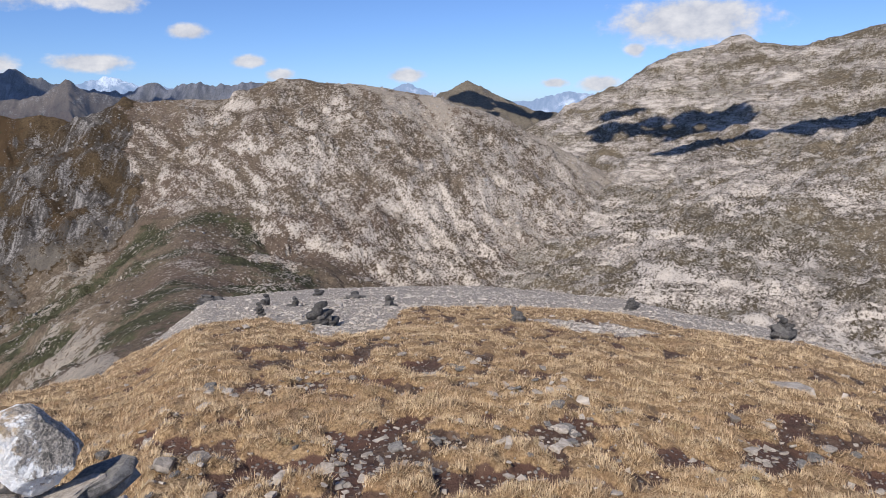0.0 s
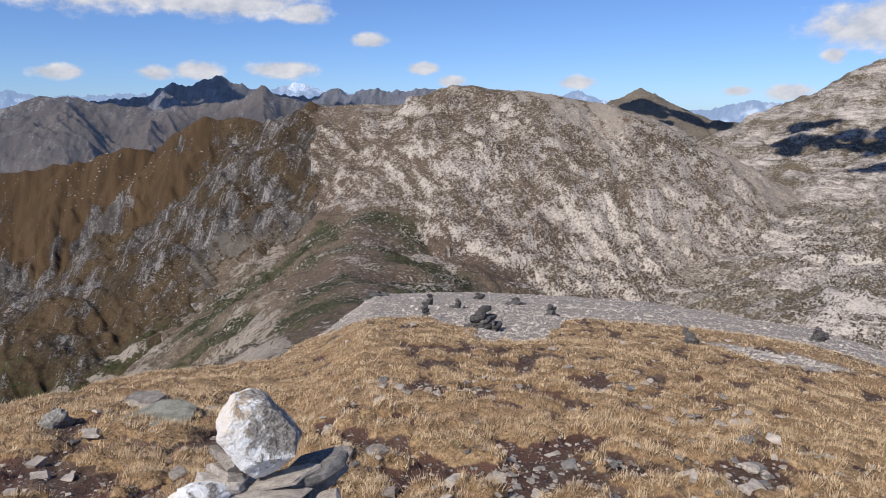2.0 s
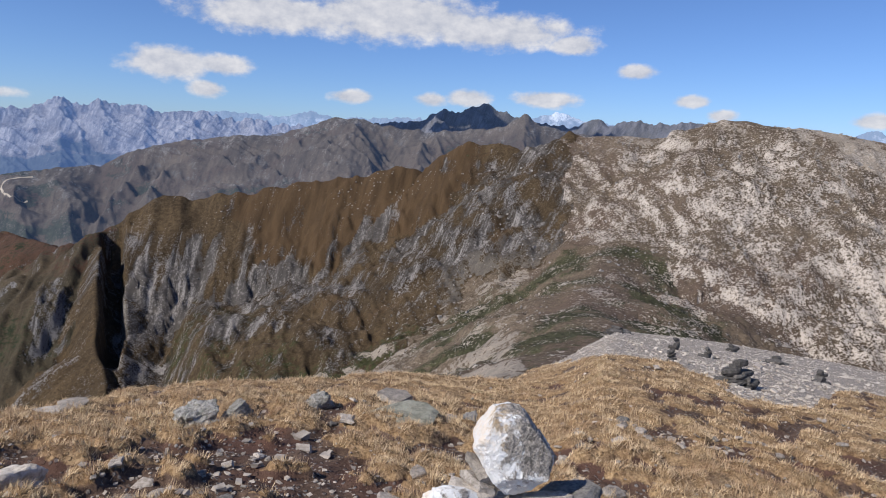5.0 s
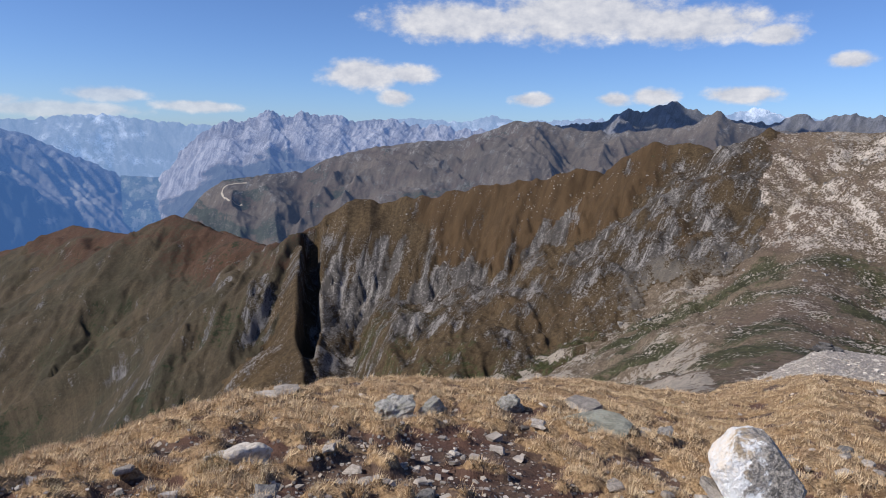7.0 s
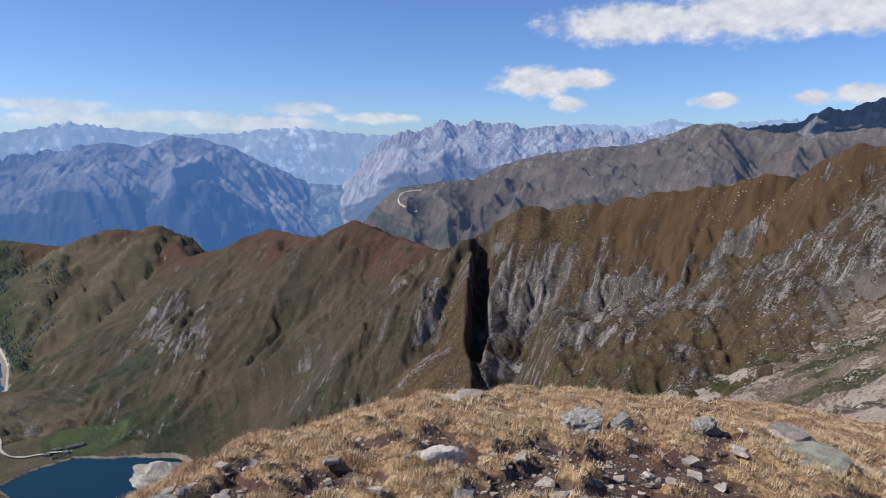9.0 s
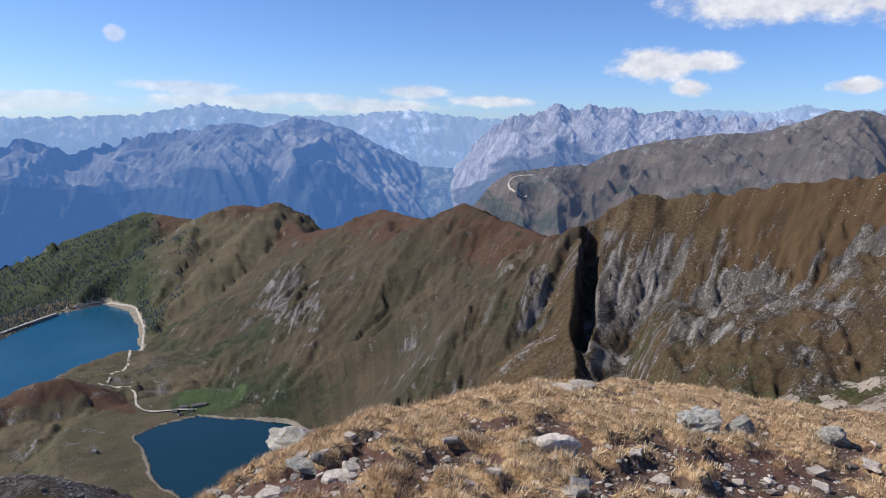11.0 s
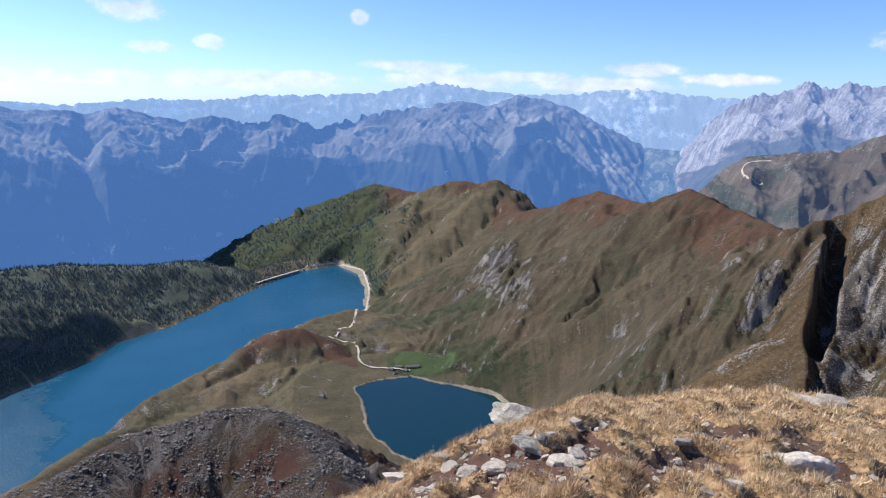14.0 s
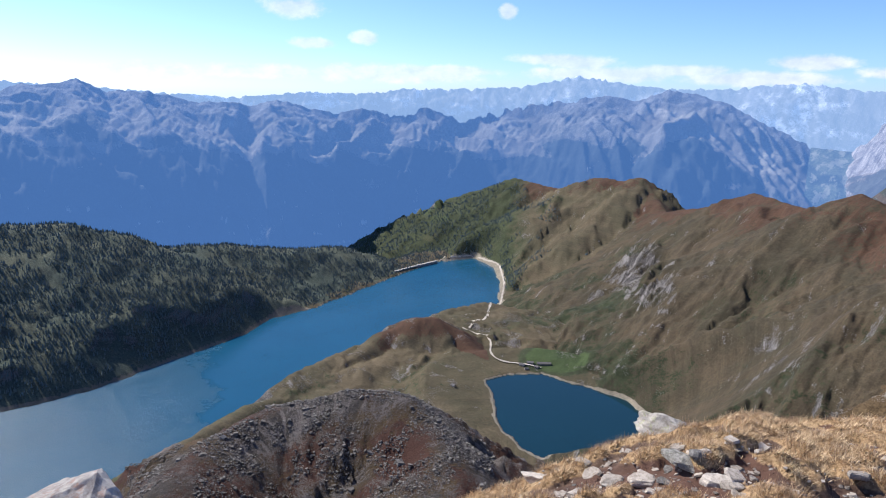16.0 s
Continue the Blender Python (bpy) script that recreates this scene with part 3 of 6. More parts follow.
LAND = {
    # object: (ridges it takes, material, label, category)
    "grey_mountain": (("grey_hill", "grey_spur", "grey_spur_b"), M_GREY, "broad grey scree mountain with brown turf streaks", "mountain"),
    "saddle_slope": (("saddle_spur", "saddle_fill"), M_GREY, "brown grassy saddle slope with pale scree", "slope"),
    "brown_mountain": (("brown_ridge", "gully_rib", "crag_rib"), M_BROWN, "russet grassy ridge above steep grey cliffs", "mountain"),
    "green_mountain": (("green_ridge", "green_spur", "green_spur_b", "green_spur_c"), M_GREEN, "olive grassy mountain ridge with pale crags", "mountain"),
    "wooded_mountain": (("wooded_ridge",), M_PASTURE, "brown peaks with dark woods above the dam", "mountain"),
    "lakeside_knoll": (("lake_knoll",), M_PASTURE, "rounded russet knoll between two lakes", "hill"),
    "rocky_knoll": (("rocky_knoll",), M_DARK, "dark knoll of boulder scree and red heath", "hill"),
    "forest_hill": (("forest_hill",), M_FOREST, "dark conifer hill along the long lake", "hill"),
    "pale_mountain": (("pale_mountain", "slab_shelf"), M_SLAB, "pale bare mountain of layered rock slabs", "mountain"),
    "pyramid_mountain": (("pyramid_peak",), M_PYRAMID, "brown pyramid-shaped peak partly in cloud shadow", "mountain"),
}


def radii():
    out, r = [], 36.0
    while r < 4250:
        out.append(r)
        r *= 1.03 if r < 250 else 1.013 if r < 700 else 1.005 if r < 2300 else 1.008
    return np.array(out + [4400.0, 4700.0, 4995.0])


def build_land():
    az = np.concatenate([np.arange(-180, -84, 2.0), np.arange(-84, 95, 0.175), np.arange(95, 180, 2.5)])
    rr = radii()
    A, R = np.meshgrid(np.radians(az), rr)
    x, y = R * np.sin(A), R * np.cos(A)
    shp = x.shape
    h, owner, S, D, dt, dr = (a.reshape(shp) for a in terrain(x.ravel(), y.ravel()))
    co = np.stack([x, y, h], -1)
    du, dv = np.gradient(co, axis=0), np.gradient(co, axis=1)
    nrm = np.cross(dv, du)
    nrm /= np.linalg.norm(nrm, axis=-1, keepdims=True) + 1e-9
    flat = np.abs(nrm[..., 2])
    steep = 1 - flat
    # cover: rock, heath, scree, green
    n1, n2, n3 = fbm(x / 220, y / 220, 5, 201), fbm(x / 60, y / 60, 4, 202), ridged(S / 70, D / 380, 4, 203) - 0.9
    azd = np.degrees(A)
    chutes = ridged((A * 1200 - 0.7 * (1300 - R)) / 95 + 0.5 * n1, (1300 - R) / 420, 4, 210) - 0.9
    cover = np.zeros((*shp, 4), np.float32)
    rock = smooth(steep, 0.16, 0.42) * 0.9 + 0.12 * n2
    heath, scree, green = 0.25 * n1, 0.1 * n2, 0.2 + 0.2 * n1

    def own(*names):
        return np.isin(owner, [NAMES.index(n) for n in names])

    m = own("grey_hill", "grey_spur", "grey_spur_b")
    scree = np.where(m, 0.34 + 0.16 * n1 + 0.17 * chutes + 0.06 * n2 + 0.16 * smooth(azd, 38, 62) + 0.2 * smooth(1300 - R, 200, 60) - 0.3 * smooth(1300 - R, 330, 520) - 0.3 * smooth(azd, 39, 33), scree)
    rock = np.where(m, 0.33 + 0.1 * n2 - 0.12 * n1 + 0.25 * smooth(steep, 0.22, 0.4) + 0.06 * smooth(azd, 45, 65) + 0.1 * smooth(1300 - R, 150, 400), rock)
    heath = np.where(m, 0.5 + 0.4 * n1, heath)
    green = np.where(m, 0.1 + 0.3 * smooth(D, 380, 620), green)
    m = own("saddle_spur", "saddle_fill")
    chute = smooth(azd + 2.0 * n2, 31.0, 28.5) * smooth(n3 + 0.5 * n1, -0.55, -0.1)
    scree = np.where(m, 0.08 + 0.3 * n1 + 0.1 * n2 + 0.46 * chute, scree)
    rock = np.where(m, 0.27 + 0.25 * n2 + 0.12 * n1 - 0.3 * chute, rock)
    heath = np.where(m, 0.4 + 0.4 * n1, heath)
    green = np.where(m, 0.4 + 0.5 * fbm(x / 130, y / 130, 3, 209) + 0.12 * smooth(azd, 38, 31), green)
    m = own("brown_ridge", "gully_rib", "crag_rib")
    heath = np.where(m, 0.75 * smooth(azd, 4, 9) * smooth(azd, 27, 22) * smooth(D, 260, 150) * (owner == NAMES.index("brown_ridge")) + 0.25 * n1 + 0.25, heath)
    rock = np.where(m, 0.80 * smooth(D + 60 * n2 + 90 * n1 + 110 * n3, 110, 240) * smooth(D, 640, 500) + 0.3 * n3 - 0.02 + 0.42 * smooth(azd + 3 * n2, 9, 6) * smooth(D, 15, 110) * smooth(D, 640, 500), rock)
    rock = np.where(own("gully_rib"), 0.38 + 0.35 * n2 + 0.2 * n3, rock)
    rock = np.where(own("brown_ridge"), rock + 0.34 * smooth(azd, 23, 28) * smooth(D, 10, 60), rock)
    m2 = own("crag_rib")
    rock = np.where(m2, 0.50 + 0.4 * n2 - 0.3 * smooth(R, 1020, 940), rock)
    heath = np.where(m2, 0.3 + 0.4 * n1, heath)
    scree = np.where(m, 0.1 + 0.25 * n3 + 0.45 * smooth(azd, 20, 25) * smooth(R, 1080, 1000), scree)
    green = np.where(m, 0.15 + 0.35 * smooth(D, 480, 620) + 0.2 * n1, green)
    m = own("green_ridge", "green_spur", "green_spur_b", "green_spur_c", "wooded_ridge")
    heath = np.where(m, 0.55 * smooth(D, 260, 30) + 0.3 * n1 + 0.12, heath)
    rock = np.where(m, -0.1 + 0.28 * n2 + 0.25 * n3 * smooth(steep, 0.12, 0.3) + 0.35 * smooth(steep, 0.25, 0.42), rock)
    green = np.where(m, 0.23 + 0.25 * n1 + 0.24 * smooth(D, 200, 650), green)
    m = own("green_spur")
    rock = np.where(m, rock + 0.7 * smooth(np.abs(D - 60), 150, 50) * smooth(np.abs(S - 560), 330, 150), rock)
    crag = crags(azd, R)
    rock = np.where(own("green_ridge", "green_spur", "green_spur_c"), rock + 0.62 * crag, rock)
    outcrop = smooth(ridged(x / 150, y / 150, 4, 212, 0.6) + 0.5 * n3, 0.95, 1.5) * smooth(steep, 0.1, 0.22)
    rock = np.where(own("green_ridge", "green_spur", "green_spur_b", "green_spur_c", "wooded_ridge"), rock + 0.2 * outcrop, rock)
    foot = own("gully_rib", "green_spur_c") & (azd < -3.5) & (azd > -12) & (R < 1260)
    rock, scree = np.where(foot, rock - 0.2, rock), np.where(foot, scree - 0.35, scree)
    m = own("wooded_ridge")
    shady = smooth(azd + 3 * n1, -36, -42)
    green = np.where(m, 0.2 + 0.4 * n1 + 0.7 * shady, green)
    heath = np.where(m, heath - 0.5 * shady, heath)
    m = own("lake_knoll")
    heath = np.where(m, 0.8 * smooth(D, 110, 20) * smooth(azd, -53, -49) + 0.3 * n1 + 0.1, heath)
    rock = np.where(m, rock + 0.35 * smooth(n2 + 0.6 * n1, 0.1, 0.5), rock)
    green = np.where(m, green + 0.15, green)
    m = own("rocky_knoll")
    patch = fbm(x / 40, y / 40, 4, 206)
    scree = np.where(m, 0.52 + 0.3 * n2 - 0.25 * patch, scree)
    heath = np.where(m, 0.55 + 0.5 * patch, heath)
    rock = np.where(m, 0.44 + 0.25 * n2 - 0.3 * patch, rock)
    m = own("pale_mountain", "slab_shelf")
    strata = np.sin(h / 9.0 + 2.2 * n2 + 2 * n1)
    rock = np.where(m, 0.50 + 0.2 * strata + 0.12 * n2 + 0.1 * n1, rock)
    scree = np.where(m, 0.46 + 0.16 * n1, scree)
    m = owner == -1
    scree, rock = np.where(m, 0.5 + 0.4 * n2, scree), np.where(m, 0.3 + 0.4 * n2, rock)
    # pale shores and the meadow by the small lake
    rim = np.maximum(smooth(dt, 11, 4), smooth(dr, 10 + 30 * (azd > -45) + 34 * smooth(np.abs(azd + 58.6), 1.6, 0.6), 4))
    scree, rock, heath = np.maximum(scree, rim * 1.4), rock * (1 - rim), heath * (1 - rim)
    meadow = smooth(np.hypot(x + 935, y - 1335), 125, 50)
    green = np.where(meadow > 0.2, np.maximum(green, meadow * 1.6), green)
    for i, c in enumerate((rock, heath, scree, green)):
        cover[..., i] = c
    nr, na = shp
    idx = np.arange(nr * na).reshape(shp)
    quads = np.stack([idx[:-1, :-1], idx[:-1, 1:], idx[1:, 1:], idx[1:, :-1]], -1).reshape(-1, 4)
    wrap = np.stack([idx[:-1, -1], idx[:-1, 0], idx[1:, 0], idx[1:, -1]], -1)
    quads = np.concatenate([quads, wrap])[:, ::-1]
    who = owner.ravel()[quads[:, 0]]
    FS, FD = S.copy(), D.copy()
    for name, mean in POLAR.items():
        m = own(name)
        FS[m] = (A * mean - RIDGES[name].get("skew", 0.0) * D)[m]
    m = own("crag_rib")
    FS[m], FD[m] = (A * 1200 + 0.5 * (1300 - R))[m], 1.8 * (1300 - R)[m]
    m = own("grey_hill", "grey_spur", "grey_spur_b")
    FS[m], FD[m] = (A * 1200 - 0.7 * (1300 - R))[m], 1.8 * (1300 - R)[m]
    m = own("saddle_spur", "saddle_fill")
    FS[m], FD[m] = R[m], 1600 * A[m]
    flow = np.stack([FS, FD, owner * 37.0], -1).reshape(-1, 3)
    co, cover = co.reshape(-1, 3), cover.reshape(-1, 4)

    def cut(name, sel, mat):
        q = quads[sel]
        used, inv = np.unique(q, return_inverse=True)
        return link_mesh(name, co[used], inv.reshape(-1, 4), mat, cover[used], flow=flow[used])

    for name, (ridges, mat, label, cat) in LAND.items():
        sel = np.isin(who, [NAMES.index(n) for n in ridges])
        if sel.any():
            tagged(cut(name, sel, mat), label, cat, kind="structure")
    tagged(cut("summit_flank", who == -1, M_DARK), "steep dark scree flanks below the summit", "slope", kind="structure")


build_land()

# ---- the far ranges, each a sheet of its own ----
# crest as (bearing, height angle, distance); drop below the crest against distance in front of it; spur spacing and relief; jaggedness of the crest
RANGES = {
    "middle_mountain": dict(crest=[(38, 0.6, 3300), (32.1, 1.2, 3300), (30.3, 1.6, 3300), (29.0, 2.5, 3300), (27.4, 1.4, 3320), (24.6, 1.0, 3380), (21, 0.75, 3430), (17.4, 1.0, 3480), (14.8, 1.65, 3500), (13.0, 1.35, 3530),
                                   (11.5, 0.7, 3560), (10.1, 0.4, 3600), (9.2, -0.2, 3620), (5.8, -0.3, 3680), (2, -0.85, 3750), (-1.2, -1.6, 3800), (-3.9, -2.9, 3850), (-6, -3.1, 3850), (-8, -3.4, 3850), (-10.2, -3.75, 3850),
                                   (-11.6, -4.7, 3850), (-13, -6.3, 3850), (-14.8, -8.8, 3850)],
                            drop=[(0, 0), (90, 45), (300, 125), (900, 370), (1500, 700)], gs=360, amp=62, g0=190, fine=0.13, jag=10, skew=0.9, seed=501, step=0.085, rows=115, depth=1450),
    "dark_mountain": dict(crest=[(7, -0.4, 4100), (12.7, 0.6, 4100), (17.4, 1.2, 4100), (20.1, 1.5, 4080), (22.4, 2.55, 4060), (23.3, 2.25, 4060), (25.6, 3.2, 4050), (28.1, 2.3, 4080), (31.5, 1.6, 4100), (33.4, 1.7, 4100), (34.8, 2.3, 4100), (35.8, 1.8, 4100),
                                 (37.4, 2.3, 4100), (39.4, 2.1, 4100), (41.2, 2.2, 4100), (46, 2.2, 4100), (52, 1, 4100)],
                          drop=[(0, 0), (400, 260), (700, 560)], gs=260, amp=50, g0=90, fine=0.14, jag=14, skew=0.5, seed=511, step=0.09, rows=60, depth=600),
    "valley_mountain": dict(crest=[(-112, 0.5, 4850), (-90, 0.2, 4850), (-77.8, -0.8, 4850), (-76.5, -0.25, 4850), (-74.9, -0.3, 4850), (-73.1, 0.15, 4850), (-71.2, -0.7, 4850), (-69.2, -0.45, 4850), (-66.9, -0.9, 4850), (-65.1, -1.4, 4850), (-62.8, -1.15, 4850),
                                   (-61.1, -1.6, 4850), (-58.9, -0.95, 4850), (-56.5, -1.65, 4850), (-54.5, -1.95, 4850), (-52.2, -1.55, 4850), (-49.9, -1.95, 4850), (-47.4, -1.3, 4850), (-44.4, -1.8, 4850), (-41.6, -1.5, 4850), (-38.9, -1.0, 4850), (-36.4, -0.5, 4850),
                                   (-32.7, 0.0, 4850), (-30.0, -0.4, 4850), (-27.8, 0.6, 4850), (-25.5, 0.2, 4850), (-23.6, -0.3, 4850), (-21.7, -1.3, 4830), (-18.9, -2.4, 4800), (-15.8, -4.05, 4750), (-13.8, -5.7, 4700), (-12, -8, 4650)],
                            drop=[(0, 0), (50, 60), (120, 110), (330, 250), (420, 400), (660, 1000), (790, 1250)], gs=430, amp=80, g0=130, fine=0.15, jag=15, skew=1.1, seed=523, stretch=[(-112, 2.0), (-60, 2.0), (-51, 1.05), (-41, 1.1), (-34, 1.6), (-27, 1.9), (-12, 1.9)], step=0.115, rows=120, depth=780),
    "valley_head_mountain": dict(crest=[(-18.5, -5.6, 4850), (-16, -3.8, 4850), (-14.5, -2.4, 4850), (-13, -1.2, 4850), (-11.5, 0.0, 4850), (-10.4, 0.7, 4850), (-9.5, 1.0, 4850), (-8.6, 0.9, 4850), (-6.5, 1.9, 4850), (-5.3, 1.4, 4850), (-3.9, 1.8, 4850), (-2.5, 1.5, 4850), (-0.9, 1.6, 4850), (0, 1.1, 4850),
                                        (1.6, 1.25, 4850), (3.4, 1.35, 4850), (5.2, 0.95, 4850), (7, 1.1, 4850), (8.8, 0.75, 4850), (16, 0.5, 4850)],
                                 drop=[(0, 0), (60, 50), (300, 150), (900, 500)], gs=270, amp=46, g0=120, fine=0.13, jag=21, skew=-0.7, seed=531, step=0.07, rows=110, depth=800),
    "valley_floor": dict(crest=[(-17.5, -2.4, 4900), (-15, -2.5, 4900), (-13, -2.4, 4900)], drop=[(0, 0), (600, 276), (700, 400)], gs=160, amp=8, g0=50, jag=2, skew=0.0, seed=541, step=0.1, rows=50, depth=680),
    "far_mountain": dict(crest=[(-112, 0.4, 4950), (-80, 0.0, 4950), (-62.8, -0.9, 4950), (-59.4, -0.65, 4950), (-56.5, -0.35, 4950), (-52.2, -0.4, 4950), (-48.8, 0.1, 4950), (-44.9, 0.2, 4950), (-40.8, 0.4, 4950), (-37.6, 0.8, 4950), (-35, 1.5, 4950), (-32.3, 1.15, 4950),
                                (-30.1, 0.75, 4950), (-27.2, 0.6, 4950), (-23.9, 0.7, 4950), (-21.2, 1.0, 4950), (-18.3, 1.25, 4950), (-15.7, 0.9, 4950), (-13.4, 0.75, 4950), (-10, 0.5, 4950)],
                         drop=[(0, 0), (100, 130), (220, 420)], gs=210, amp=34, g0=60, fine=0.14, jag=15, skew=0.6, seed=551, step=0.13, rows=40, depth=210),
    "snow_mountain": dict(crest=[(-4, 0.5, 4950), (1.3, 1.0, 4950), (4.0, 1.5, 4950), (6.7, 1.5, 4950), (9.4, 1.3, 4950), (11.6, 1.9, 4950), (13.3, 1.5, 4950), (16.7, 1.6, 4950), (19.5, 1.8, 4950), (25, 1.8, 4950), (29.3, 2.0, 4950), (31.6, 2.75, 4950), (33.4, 2.2, 4950),
                                 (40, 1.4, 4950), (52, 1.2, 4950), (54.2, 2.1, 4950), (56.0, 1.3, 4950), (62, 0.3, 4950), (64.3, 0.5, 4950), (67.0, 1.15, 4950), (69.6, 0.8, 4950), (75, 0.3, 4950), (112, 0.5, 4950)],
                          drop=[(0, 0), (100, 120), (220, 400)], gs=190, amp=34, g0=50, fine=0.14, jag=14, skew=0.5, seed=561, step=0.13, rows=34, depth=200),
}


def range_height(spec, x, y):
    """Height of a far range, the distance in front of its crest, the way along it and its spur field."""
    r, a = np.hypot(x, y), np.arctan2(x, y)
    crest = sorted(spec["crest"])
    bear = [c[0] for c in crest]
    az = np.degrees(a)
    rc, zc = np.interp(az, bear, [c[2] for c in crest]), np.interp(az, bear, [place(*c)[2] for c in crest])
    reach = spec.get("stretch", [(0, 1.0)])
    far = np.interp(az, [q[0] for q in reach], [q[1] for q in reach])
    d, u, L, seed = rc - r, a * crest[0][2], spec["gs"], spec["seed"]
    w = fbm(u / (1.6 * L), d / (1.3 * L), 3, seed)
    turn = spec["skew"] * np.clip(1.6 * fbm(u / (4.0 * L), 0.0 * u, 2, seed + 9) + 0.5, -1, 1)
    f1 = 1 - 2 * np.abs(grad_noise((u + turn * d) / L + 0.4 * w, d / (2.4 * L) + 0.4 * w, seed + 1))
    f2 = 1 - 2 * np.abs(grad_noise((u - 0.9 * d) / (0.45 * L) + 0.5 * w, (d + 0.3 * u) / (1.0 * L), seed + 2))
    f3 = ridged((u + 0.5 * d) / (0.19 * L) + w, (d - 0.2 * u) / (0.26 * L), 4, seed + 3, 0.6)
    field = f1 + 0.5 * f2 + spec.get("fine", 0.2) * f3 - 0.9
    low, high = [c[0] for c in spec["drop"]], [c[1] for c in spec["drop"]]
    grow = smooth(np.abs(d), 0, spec["g0"])
    teeth = spec["jag"] * (1 - grow) * (ridged(u / (0.42 * L), d / (0.8 * L), 5, seed + 5, 0.55) - 0.9)
    return zc - np.where(d > 0, np.interp(d / far, low, high), -1.2 * d) + spec["amp"] * grow * field + teeth, d, u, field


def range_z(name):
    return lambda x, y: range_height(RANGES[name], np.asarray(x, float), np.asarray(y, float))[0]


def build_range(name, mat, label, cat="mountain"):
    spec = RANGES[name]
    crest = sorted(spec["crest"])
    az = np.arange(crest[0][0], crest[-1][0] + 1e-6, spec["step"])
    rc = np.interp(az, [c[0] for c in crest], [c[2] for c in crest])
    t = np.concatenate([[-40.0, -15.0], spec["depth"] * np.linspace(0, 1, spec["rows"]) ** 1.25])
    A, T = np.meshgrid(np.radians(az), t)
    reach = spec.get("stretch", [(0, 1.0)])
    far = np.interp(az, [q[0] for q in reach], [q[1] for q in reach])
    R = rc[None] - T * far[None]
    x, y = R * np.sin(A), R * np.cos(A)
    h, d, u, f = range_height(spec, x, y)
    fall = np.interp(d / far[None], [c[0] for c in spec["drop"]], [c[1] for c in spec["drop"]])
    n1, n2, n4 = fbm(x / 300, y / 300 + h / 150, 5, 571), fbm(u / 50, h / 40, 4, 572), fbm(u / 330, h / 130, 5, 573)
    one = np.zeros(x.shape)
    if name == "valley_mountain":
        wood = smooth(fall + 130 * n4, 200, 330)
        rock = 0.24 + 0.3 * f + 0.12 * n2 + 0.35 * smooth(fall, 150, 40) - 0.6 * wood
        heath, green = 0.35 + 0.5 * n1, 0.15 + 0.75 * wood
        field = smooth(fbm(u / 120, h / 34, 4, 574) + 0.35 * n1, 0.62, 0.75) * smooth(fall, 380, 500)
        # pale scree colour imitates sunlit alp meadows; fields come in lower down
        scree = 0.30 + 0.55 * n4 + 0.14 * n2 - 0.5 * wood - 0.25 * smooth(fall, 110, 40) + 0.9 * field
    elif name == "valley_head_mountain":
        wood = smooth(fall + 100 * n1, 210, 330)
        rock, scree = 0.62 + 0.3 * f + 0.2 * n2 - 0.7 * wood, 0.40 + 0.2 * n2 + 0.3 * n1 - 0.6 * wood
        heath, green = 0.4 + 0.5 * n1, 0.1 + 0.7 * wood
    elif name == "valley_floor":
        rock, heath, scree, green = one, 0.3 + 0.5 * n2, 0.34 + 0.7 * n2, 0.4 + 0.5 * n1
    elif name in ("far_mountain", "snow_mountain"):
        rock, heath, green = 0.4 + 0.3 * f, one, one
        snow = np.exp(-((np.degrees(A) + 35) / 2.5) ** 2) + 0.8 * np.exp(-((np.degrees(A) + 19) / 2.2) ** 2) + 0.8 * np.exp(-((np.degrees(A) - 31.5) / 1.5) ** 2)
        scree = 0.26 + 0.45 * n4 + 0.3 * n2 + 0.3 * snow
    elif name == "dark_mountain":
        rock, heath, scree, green = 0.6 + 0.3 * f + 0.2 * n2, 0.3 + one, 0.2 + 0.3 * n2, 0.2 + 0.2 * n1
    else:
        low = smooth(fall - 6 * np.degrees(A), 150, 330)
        rock = 0.06 + 0.2 * f + 0.14 * n2 + 0.25 * smooth(fall, 90, 20)
        heath, scree = 0.42 + 0.5 * n1, 0.24 + 0.2 * n2 + 0.2 * n4
        green = 0.2 + 0.4 * n1 + 0.25 * low + 0.6 * smooth(np.degrees(A), -4, -11) * smooth(n4, -0.1, 0.25)
    cover = np.stack([rock, heath, scree, np.minimum(green, 0.98)], -1)
    nr, na = x.shape
    idx = np.arange(nr * na).reshape(x.shape)
    q = np.stack([idx[:-1, :-1], idx[1:, :-1], idx[1:, 1:], idx[:-1, 1:]], -1).reshape(-1, 4)
    flow = np.stack([u + 0.4 * d, 0.8 * h, one], -1)
    tagged(link_mesh(name, np.stack([x, y, h], -1).reshape(-1, 3), q, mat, cover.reshape(-1, 4), flow=flow.reshape(-1, 3)), label, cat, kind="structure")


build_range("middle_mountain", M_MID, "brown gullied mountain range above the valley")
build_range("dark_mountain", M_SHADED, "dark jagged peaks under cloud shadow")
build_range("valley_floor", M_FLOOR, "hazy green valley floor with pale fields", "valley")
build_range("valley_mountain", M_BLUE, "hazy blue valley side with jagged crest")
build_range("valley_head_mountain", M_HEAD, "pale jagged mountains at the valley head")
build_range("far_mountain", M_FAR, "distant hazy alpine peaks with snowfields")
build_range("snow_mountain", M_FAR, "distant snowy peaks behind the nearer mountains")


